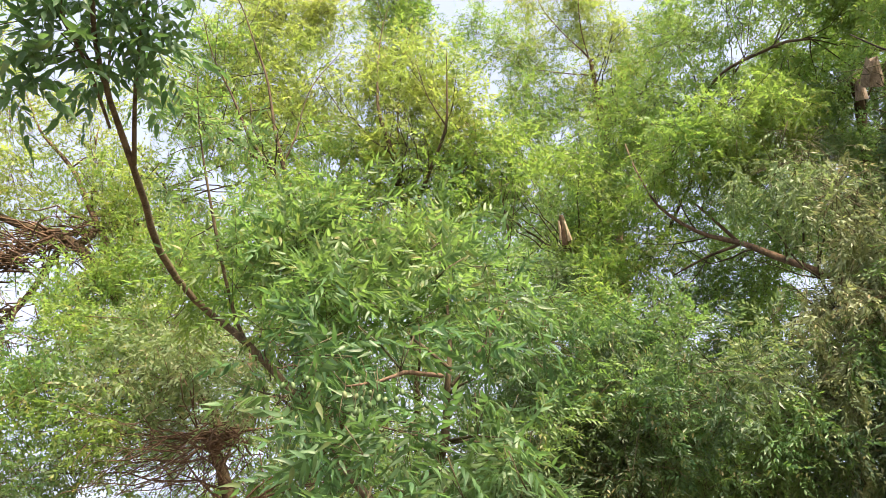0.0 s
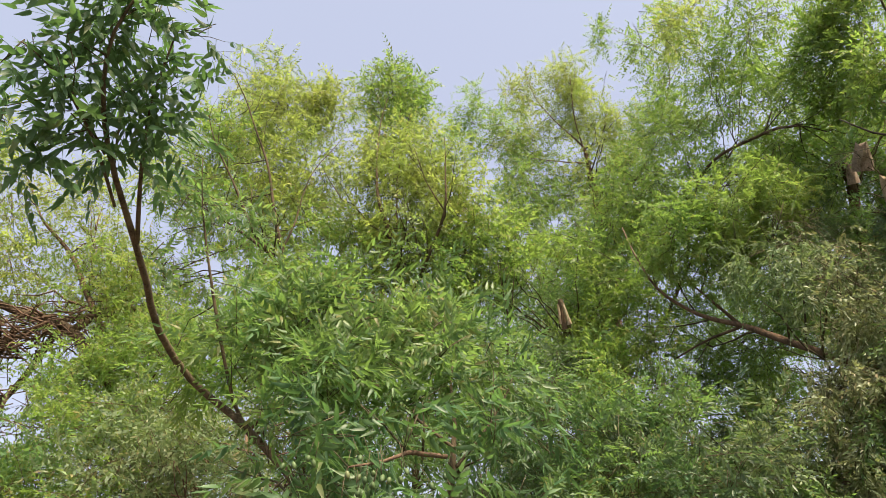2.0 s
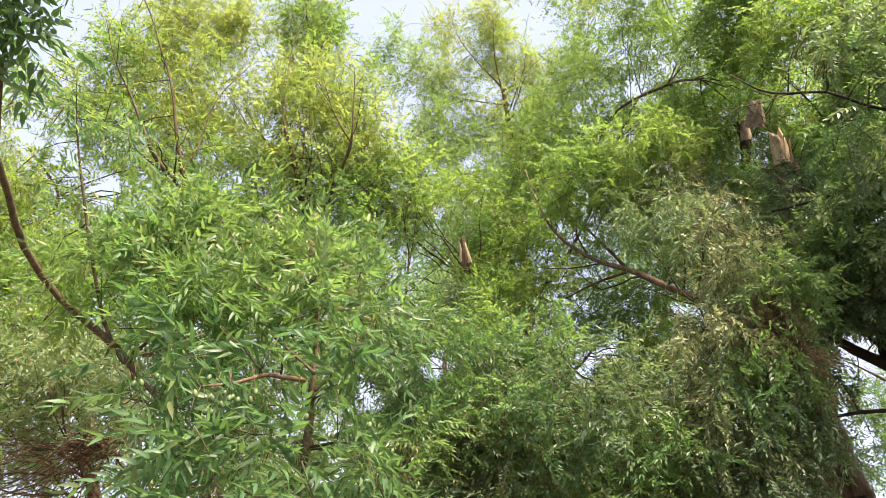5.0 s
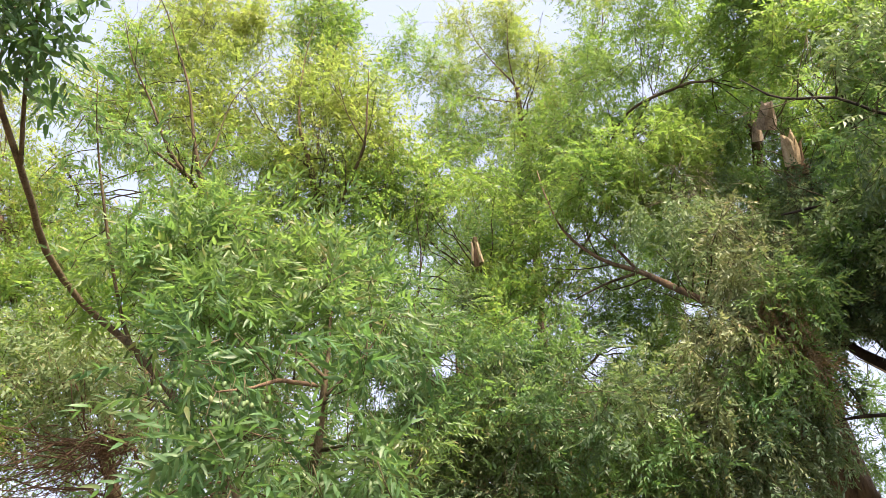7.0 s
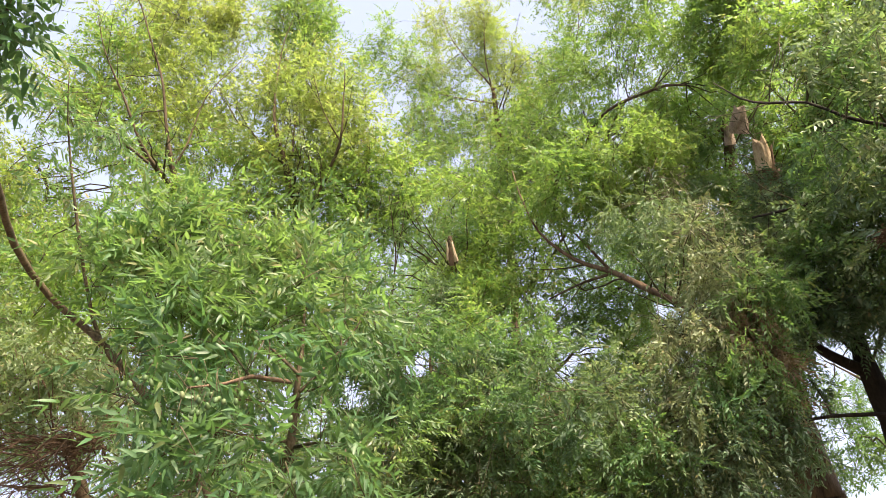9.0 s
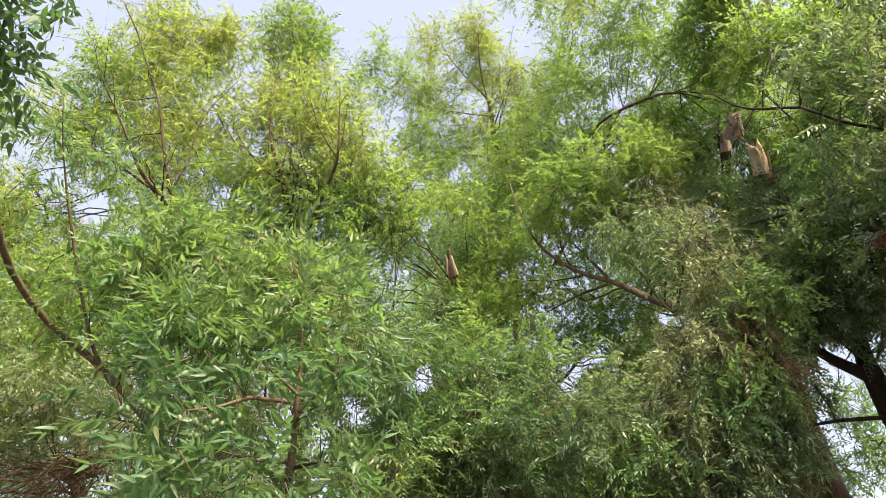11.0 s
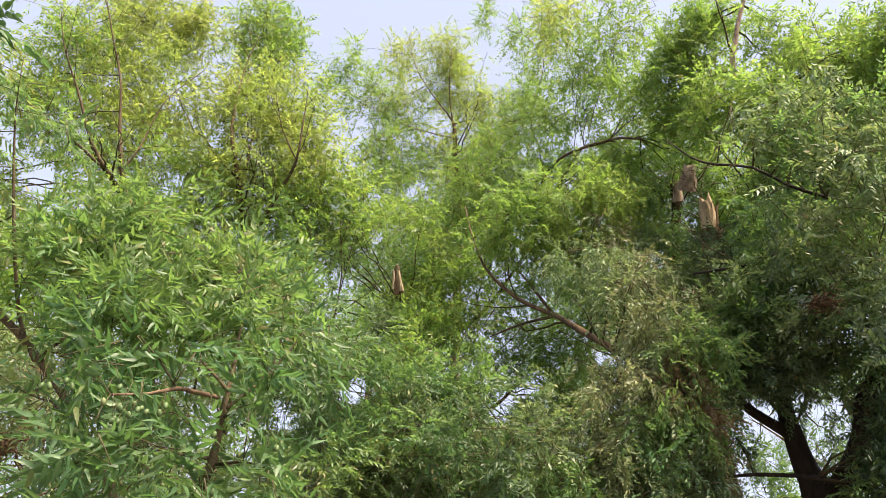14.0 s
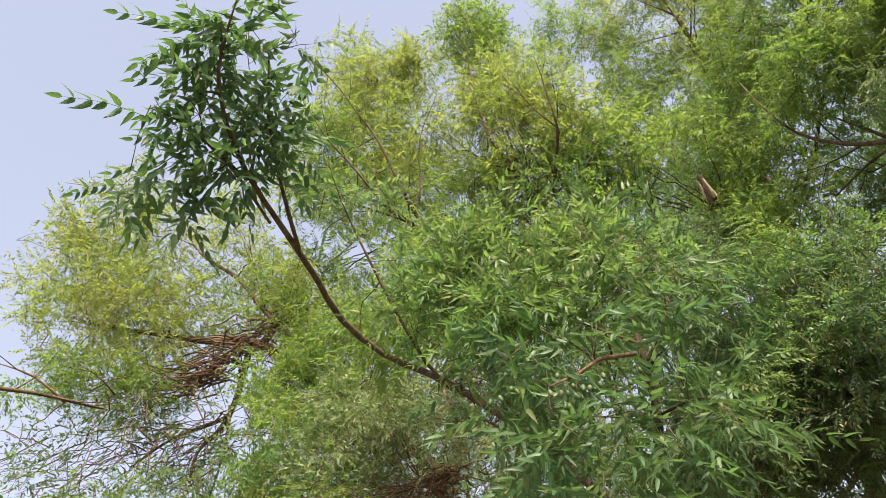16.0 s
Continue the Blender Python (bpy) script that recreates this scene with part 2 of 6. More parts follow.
def compound_leaf(rng, length=0.26, pairs=6, blade=0.065, width=0.019, droop=0.35, detail=0, dip=(8, 50)):
    """A pinnate leaf along +x: pairs of blades on a drooping stalk, with one at its tip."""
    verts, faces = [], []

    def put(origin, angle, dip, roll, size, bend):
        v, f = leaflet(blade * size, width * size, bend, detail)
        m = Matrix.Translation(origin) @ Euler((roll, dip, angle)).to_matrix().to_4x4()
        k = len(verts)
        verts.extend(tuple(m @ Vector(p)) for p in v)
        faces.extend(tuple(i + k for i in q) for q in f)

    def stalk(u):
        return Vector((u * length, 0.02 * math.sin(3 * u) * length, -droop * length * u * u))

    for i in range(pairs):
        u = 0.18 + 0.78 * i / (pairs - 0.5)
        size = (0.78 + 0.4 * math.sin(math.pi * (0.15 + 0.75 * u))) * rng.uniform(0.85, 1.12)
        for side in (1, -1):
            put(stalk(u + 0.02 * (side > 0)), side * radians(rng.uniform(48, 72)), radians(rng.uniform(*dip)), side * radians(rng.uniform(-55, 40)), size, -side * rng.uniform(0.08, 0.28))
    put(stalk(1.0), rng.uniform(-0.3, 0.3), radians(rng.uniform(15, 45)), rng.uniform(-0.4, 0.4), 0.95, rng.uniform(-0.15, 0.15))
    if detail == 2:
        line = np.array([(*stalk(u), 0.0013 - 0.0006 * u) for u in (0.0, 0.25, 0.5, 0.75, 1.0)])
        v, f = tube(line, 4)
        k = len(verts)
        verts.extend(map(tuple, v))
        faces.extend(tuple(i + k for i in q) for q in f)
    tri = []
    for q in faces:
        tri.append(tuple(q[:3]))
        if len(q) == 4:
            tri.append((q[0], q[2], q[3]))
    return np.array(verts), np.array(tri)


_r = np.random.default_rng(11)
FAR_LEAVES = [compound_leaf(_r, _r.uniform(0.22, 0.30), 5, 0.060, 0.0270, _r.uniform(0.2, 0.6), -1) for _ in range(8)]
MID_LEAVES = [compound_leaf(_r, _r.uniform(0.24, 0.31), 6, 0.066, 0.0240, _r.uniform(0.25, 0.7), 0) for _ in range(8)]
DROOP_LEAVES = [compound_leaf(_r, _r.uniform(0.24, 0.31), 6, 0.068, 0.0220, _r.uniform(0.5, 1.1), 0, (30, 85)) for _ in range(8)]
NEAR_LEAVES = [compound_leaf(_r, _r.uniform(0.25, 0.33), 7, 0.070, 0.0175, _r.uniform(0.25, 0.9), 2, (0, 55)) for _ in range(8)]
CROWN_LEAVES = [compound_leaf(_r, _r.uniform(0.24, 0.32), 5, 0.080, 0.0290, _r.uniform(0.2, 0.7), 2, (10, 60)) for _ in range(8)]

YARD = Vector((0.30, 0.47, 1.70))                    # the open spot among the trees
OPENINGS = []


def opening(spot, before, behind, wide):
    """A lane through the foliage along the line from the open spot through a place: no leaf grows within it."""
    p = Vector(spot)
    way = (p - YARD).normalized()
    far = (p - YARD).length
    a, b = max(0.6, far - before), far + behind
    OPENINGS.append((*(YARD + way * a), *(YARD + way * b), wide * a / far, wide * b / far))


def lane(line, before, wide, low=0.0):
    """Thin foliage before a limb, so that most of it can be seen."""
    for i, p in enumerate(line[::2]):
        if i % 7 < 5 and p[2] > low:
            opening(p[:3], before, 0.05, wide)


def sunny(spot, reach, wide):
    """A gap in the foliage through which the sun reaches a place."""
    a, b = Vector(spot), Vector(spot) + to_sun * reach
    OPENINGS.append((*a, *b, wide, wide))


def in_opening(points):
    g = np.array(OPENINGS)
    a, ab = g[:, :3], g[:, 3:6] - g[:, :3]
    rel = points[:, None] - a[None]
    u = ((rel * ab).sum(2) / (ab * ab).sum(1)).clip(0, 1)
    d = np.linalg.norm(rel - u[..., None] * ab[None], axis=2)
    return (d < g[:, 6] + (g[:, 7] - g[:, 6]) * u).any(1)


def frames_for(heads, ups):
    """Rotation matrices whose x goes along heads and whose z stays near ups."""
    x = heads / (np.linalg.norm(heads, axis=1)[:, None] + 1e-9)
    y = np.cross(ups, x)
    y /= np.linalg.norm(y, axis=1)[:, None] + 1e-9
    z = np.cross(x, y)
    return np.stack([x, y, z], axis=2)


def soup(name, chunks, mat, parent, label=""):
    """One mesh from many vertex and triangle blocks."""
    if not chunks:
        return None
    base, vs, fs = 0, [], []
    for v, f in chunks:
        vs.append(v)
        fs.append(f + base)
        base += len(v)
    v, f = np.concatenate(vs), np.concatenate(fs)
    me = bpy.data.meshes.new(name)
    me.vertices.add(len(v))
    me.vertices.foreach_set("co", v.astype(np.float32).ravel())
    me.loops.add(len(f) * 3)
    me.loops.foreach_set("vertex_index", f.astype(np.int32).ravel())
    me.polygons.add(len(f))
    me.polygons.foreach_set("loop_start", np.arange(len(f), dtype=np.int32) * 3)
    me.polygons.foreach_set("loop_total", np.full(len(f), 3, dtype=np.int32))
    me.update(calc_edges=True)
    me.materials.append(mat)
    ob = new(name, me)
    ob.parent = parent
    tagged(ob, label, kind="stuff")
    return ob


def wedge(name, low, high, wide, thick, mat, parent, label, seed):
    """A split slab of wood from low to high: broad below, torn to a slanting jagged edge above."""
    g = np.random.default_rng(seed)
    a, b = Vector(low), Vector(high)
    z = (b - a).normalized()
    x = z.cross(Vector((0.2, 1.0, 0.1))).normalized()
    y = z.cross(x)
    n, bm = 7, bmesh.new()
    rings = []
    for f in range(4):
        u = f / 3
        ring = []
        for side in (-1, 1):
            for k in range(n):
                v = k / (n - 1) * 2 - 1
                top = (b - a).length * (u if f < 3 else 0.82 + 0.18 * v * 0.8 + g.uniform(-0.10, 0.14))
                bulge = thick * math.sqrt(max(0.05, 1 - v * v)) * (1 - 0.5 * u) * (1 + g.normal(0, 0.1))
                ring.append(bm.verts.new(a + z * top + x * (v * -side * wide * (1 - 0.45 * u) * (1 + 0.12 * math.sin(5 * u + seed)) + 0.15 * wide * u * u) + y * (side * bulge)))
        rings.append(ring)
    for p, q in zip(rings, rings[1:]):
        for k in range(2 * n):
            bm.faces.new((p[k], p[(k + 1) % (2 * n)], q[(k + 1) % (2 * n)], q[k]))
    bm.faces.new(rings[-1])
    bm.faces.new(rings[0][::-1])
    bmesh.ops.recalc_face_normals(bm, faces=bm.faces)
    return part(name, bm, mat, parent, label)


def triangles(faces):
    out = []
    for q in faces:
        for i in range(1, len(q) - 1):
            out.append((q[0], q[i], q[i + 1]))
    return np.array(out)


class Tree:
    """One tree: an Empty at its foot, limbs, boughs of leaves, and the fine twigs that carry them."""

    def __init__(self, name, label, foot, bark, twig=None, seed=1, group="", often=0.3):
        self.root = thing(name, label, "tree", group)
        self.bark, self.twig = bark, twig or TWIG
        self.often = often
        self.lines = []
        self.limbs = []
        self.twigs = []
        self.rng = np.random.default_rng(seed)
        self.seed = seed
        self.sprouts = []

    def limb(self, points, name="limb", bark=None, sides=9, wobble=0.012, label="", shoots=None):
        self.seed += 1
        line, ob = limb(self.root, name, points, bark or self.bark, sides, wobble, self.seed, label)
        self.lines.append(line)
        self.limbs.append(ob)
        self.shoots(line, self.often if shoots is None else shoots)
        return line

    def shoots(self, line, often):
        """Thin side shoots that leave a limb at a slant and turn upward."""
        g = self.rng
        pts, rad = line[:, :3], line[:, 3]
        for i in range(2, len(pts) - 1):
            if pts[i][2] < 2.4 or g.random() > often or rad[i] > 0.075:
                continue
            along = pts[i] - pts[i - 1]
            along /= np.linalg.norm(along) + 1e-9
            side = np.cross(along, g.normal(0, 1, 3))
            side /= np.linalg.norm(side) + 1e-9
            way = along * 0.8 + side * 0.65 + np.array([0, 0, 0.25])
            way /= np.linalg.norm(way)
            long = g.uniform(0.25, 0.8) * min(1.0, 0.4 + rad[i] * 25)
            thick = max(0.003, min(0.010, rad[i] * 0.45))
            p = self.stick(pts[i], pts[i] + way * long, thick, thick * 0.35, -0.06, 5, 0.05)
            for k in range(2):
                q = p[int(len(p) * g.uniform(0.4, 0.85))]
                turn = way + g.normal(0, 0.45, 3) + np.array([0, 0, 0.2])
                self.stick(q, q + turn / np.linalg.norm(turn) * long * 0.5, thick * 0.5, thick * 0.2, -0.04, 4, 0.05)

    def stick(self, a, b, r0, r1, sag=0.0, sides=4, kink=0.04):
        a, b = np.array(a, float), np.array(b, float)
        n = max(3, int(np.linalg.norm(b - a) / 0.10) + 1)
        u = np.linspace(0, 1, n)[:, None]
        p = a + (b - a) * u
        off = self.rng.normal(0, 1, (n, 3)) * kink * np.linalg.norm(b - a) / n ** 0.5
        off[0] = off[-1] = 0
        p = p + off
        p[:, 2] += (sag * np.linalg.norm(b - a) * 4 * u * (1 - u))[:, 0]
        line = np.hstack([p, r0 + (r1 - r0) * u])
        v, f = tube(line, sides)
        self.twigs.append((v, triangles(f)))
        return p

    def nearest(self, c):
        pts = np.concatenate([np.hstack([l[len(l) // 4:, :4], np.full((len(l) - len(l) // 4, 1), i)]) for i, l in enumerate(self.lines)])
        # prefers a limb point that lies lower than the bough it feeds
        d = np.linalg.norm(pts[:, :3] - c, axis=1) + 0.6 * np.maximum(pts[:, 2] - c[2], 0)
        return pts[d.argmin()]

    def bough(self, spot, leaves, mat, fill=1.0, hang=0.25, deep=1.2, spray=0.42, size=1.0, stem=True, per=8, singles=0, flat=0.9, loose=1.0):
        """A bough round spot (x, y, z, radius): sprays of leaves on thin twigs, fed from the nearest limb."""
        rng = self.rng
        c, R = np.array(spot[:3]), spot[3]
        root = self.nearest(c)
        if stem:
            self.stick(root[:3], c, min(0.008, root[3] * 0.6), 0.0016, 0.05, 5)
        k = max(1, int(150 * fill * R * R * deep / size ** 2))
        R = max(0.45 * R, 1.12 * R * loose - 0.10 * size)
        spray = min(spray * min(1.0, 0.55 + 0.5 * size), 0.12 + 0.8 * R)
        chunks = []
        out = rng.normal(0, 1, (k, 3))
        out /= np.linalg.norm(out, axis=1)[:, None]
        rad = rng.uniform(0.08, 1.0, k) ** 0.42
        tip = c + out * rad[:, None] * R * np.array([1.0, deep, flat]) - np.array([0, 0, 0.07])
        for i in range(k):
            way = out[i] * 0.45 + rng.normal(0, 0.5, 3) + np.array([0, 0, 0.55 - 1.5 * hang])
            way /= np.linalg.norm(way)
            long = spray * rng.uniform(0.6, 1.2)
            a = tip[i] - way * long * 0.75
            if i % 2 == 0:
                self.stick(c + (a - c) * 0.25, a, 0.0030, 0.0016, 0.02, 3)
            b = a + way * long + np.array([0, 0, -hang * long * 0.5])
            p = self.stick(a, b, 0.0020, 0.0008, 0.08, 3)
            m = per + int(rng.integers(-2, 3))
            u = np.linspace(0.12, 1.0, m)
            at = np.array([np.interp(u, np.linspace(0, 1, len(p)), p[:, j]) for j in range(3)]).T
            spin = np.arange(m) * 2.4 + rng.uniform(0, 6)
            side = np.cross(way, [0.1, 0.2, 1.0])
            side /= np.linalg.norm(side) + 1e-9
            lift = np.cross(side, way)
            heads = (np.cos(spin)[:, None] * side + np.sin(spin)[:, None] * lift) * 0.9 + way * (0.35 + 0.7 * u[:, None]) + rng.normal(0, 0.22, (m, 3))
            heads[:, 2] -= hang * rng.uniform(0.6, 2.0, m)
            ups = np.array([0, 0, 1.0]) + rng.normal(0, 0.45 if size > 0.68 else 0.85, (m, 3))
            rot = frames_for(heads, ups)
            s = size * rng.uniform(0.72, 1.12, m)
            bare = in_opening(at + rot[:, :, 0] * (0.13 * s)[:, None])
            for j in range(m):
                if bare[j]:
                    continue
                v, f = leaves[int(rng.integers(len(leaves)))]
                if singles > 0 and rng.random() < 0.5:
                    singles -= 1
                    self.sprouts.append((at[j], rot[j], s[j], int(rng.integers(len(leaves))) + (8 if leaves is CROWN_LEAVES else 0)))
                else:
                    chunks.append(((v * s[j]) @ rot[j].T + at[j], f))
        soup("bough", chunks, mat, self.limbs[int(root[4])])

    def scatter(self, low, high, count, mats, fill=0.5, size=0.8, leaves=None, small=0.18, large=0.30, hang=0.22):
        """Loose small boughs strewn between two corners, so that the crown closes unevenly."""
        g = self.rng
        for k in range(count):
            c = [g.uniform(a, b) for a, b in zip(low, high)]
            self.bough((*c, g.uniform(small, large)), leaves or FAR_LEAVES, mats[int(g.integers(len(mats)))], fill * g.uniform(0.6, 1.3), hang * g.uniform(0.5, 1.6), 1.2, 0.38, size * g.uniform(0.85, 1.1), True, 8, loose=1.2)

    def fruits(self, spot, count, mat):
        """Hanging clusters of small oval green fruit, each a part of its own."""
        me = FRUIT
        c = np.array(spot[:3])
        for i in range(count):
            at = c + self.rng.normal(0, 1, 3) * spot[3] * np.array([1, 1, 0.6])
            top = at + np.array([self.rng.normal(0, 0.02), self.rng.normal(0, 0.02), self.rng.uniform(0.05, 0.10)])
            self.stick(top, at, 0.0012, 0.0009, 0.0, 3)
            ob = new("fruit", me)
            ob.parent = self.limbs[int(self.nearest(at)[4])]
            ob.matrix_local = pose(*at, self.rng.uniform(-25, 25), self.rng.uniform(-25, 25), self.rng.uniform(0, 360)) @ Matrix.Diagonal((1, 1, self.rng.uniform(0.85, 1.2), 1))

    def finish(self):
        soup("twig_work", self.twigs, self.twig, self.root)
        foot = Vector(self.lines[0][0][:3])
        foot.z = 0.0
        self.root.location = foot
        for ob in self.root.children:
            ob.matrix_parent_inverse = Matrix.Translation(-foot)


def tangle(tree, spot, count, reach, thick, down=0.35, lean=-0.4):
    """Fine dead twigs matted together round spot."""
    g = tree.rng
    for k in range(count):
        p0 = np.array(spot[:3]) + g.normal(0, spot[3], 3) * np.array([1.3, 1.0, 0.6])
        p1 = p0 + reach * np.array([g.normal(lean, 0.55), g.normal(0, 0.35), g.uniform(-down, 0.25)])
        p = tree.stick(p0, p1, thick * g.uniform(0.5, 1.1), thick * 0.25, g.uniform(-0.08, 0.12), 4, 0.08)
        if k % 2:
            mid = p[len(p) // 2]
            tree.stick(mid, mid + reach * 0.5 * np.array([g.normal(lean, 0.5), g.normal(0, 0.3), g.uniform(-0.5, 0.2)]), thick * 0.4, thick * 0.2, 0.05, 3, 0.08)


def fruit_mesh():
    bm = bmesh.new()
    bmesh.ops.create_uvsphere(bm, u_segments=8, v_segments=6, radius=0.0075)
    for v in bm.verts:
        v.co.z *= 1.45
        v.co.x *= 1 - 8 * max(v.co.z, 0)
    me = bpy.data.meshes.new("fruit")
    bm.to_mesh(me)
    bm.free()
    me.polygons.foreach_set("use_smooth", [True] * len(me.polygons))
    m, n, l, out = material("fruit_green")
    p = n.new("ShaderNodeBsdfPrincipled")
    info = n.new("ShaderNodeObjectInfo")
    c = ramp(n, [(0.0, (0.045, 0.082, 0.026)), (0.8, (0.072, 0.115, 0.036)), (1.0, (0.11, 0.13, 0.05))])
    l.new(info.outputs["Random"], c.inputs["Fac"])
    l.new(c.outputs[0], p.inputs["Base Color"])
    p.inputs["Roughness"].default_value = 0.6
    l.new(p.outputs[0], out.inputs["Surface"])
    me.materials.append(m)
    return me


FRUIT = fruit_mesh()


# ---- ground and the house behind ----
def ground_material():
    m, n, l, out = material("dry_earth")
    pos = n.new("ShaderNodeTexCoord")
    a = n.new("ShaderNodeTexNoise")
    a.inputs["Scale"].default_value = 0.7
    a.inputs["Detail"].default_value = 9.0
    l.new(pos.outputs["Object"], a.inputs["Vector"])
    c = ramp(n, [(0.35, (0.055, 0.044, 0.029)), (0.65, (0.125, 0.100, 0.067))])
    l.new(a.outputs["Fac"], c.inputs["Fac"])
    p = n.new("ShaderNodeBsdfPrincipled")
    p.inputs["Roughness"].default_value = 0.95
    l.new(c.outputs[0], p.inputs["Base Color"])
    b = n.new("ShaderNodeBump")
    b.inputs["Strength"].default_value = 0.5
    l.new(a.outputs["Fac"], b.inputs["Height"])
    l.new(b.outputs[0], p.inputs["Normal"])
    l.new(p.outputs[0], out.inputs["Surface"])
    return m


def plaster_material():
    m, n, l, out = material("lime_plaster")
    pos = n.new("ShaderNodeTexCoord")
    a = n.new("ShaderNodeTexNoise")
    a.inputs["Scale"].default_value = 1.2
    a.inputs["Detail"].default_value = 8.0
    l.new(pos.outputs["Object"], a.inputs["Vector"])
    c = ramp(n, [(0.3, (0.50, 0.46, 0.40)), (0.7, (0.66, 0.62, 0.55))])
    l.new(a.outputs["Fac"], c.inputs["Fac"])
    p = n.new("ShaderNodeBsdfPrincipled")
    p.inputs["Roughness"].default_value = 0.9
    l.new(c.outputs[0], p.inputs["Base Color"])
    l.new(p.outputs[0], out.inputs["Surface"])
    return m


bm = bmesh.new()
bmesh.ops.create_grid(bm, x_segments=60, y_segments=60, size=1500)
for v in bm.verts:
    d = max(abs(v.co.x), abs(v.co.y)) / 1500
    v.co.x, v.co.y = v.co.x * d, v.co.y * d
ground = part("ground", bm, ground_material())
tagged(ground, "bare dry earth under the trees", "ground", kind="structure")

WALL_H = 3.2
bm = bmesh.new()
bmesh.ops.create_cube(bm, size=1, matrix=Matrix.Translation((-1, -6.2, WALL_H / 2)) @ Matrix.Diagonal((34, 0.3, WALL_H, 1)))
wall = part("wall_south", bm, plaster_material())
tagged(wall, "plain lime-plastered house wall behind the yard", "wall", kind="structure")

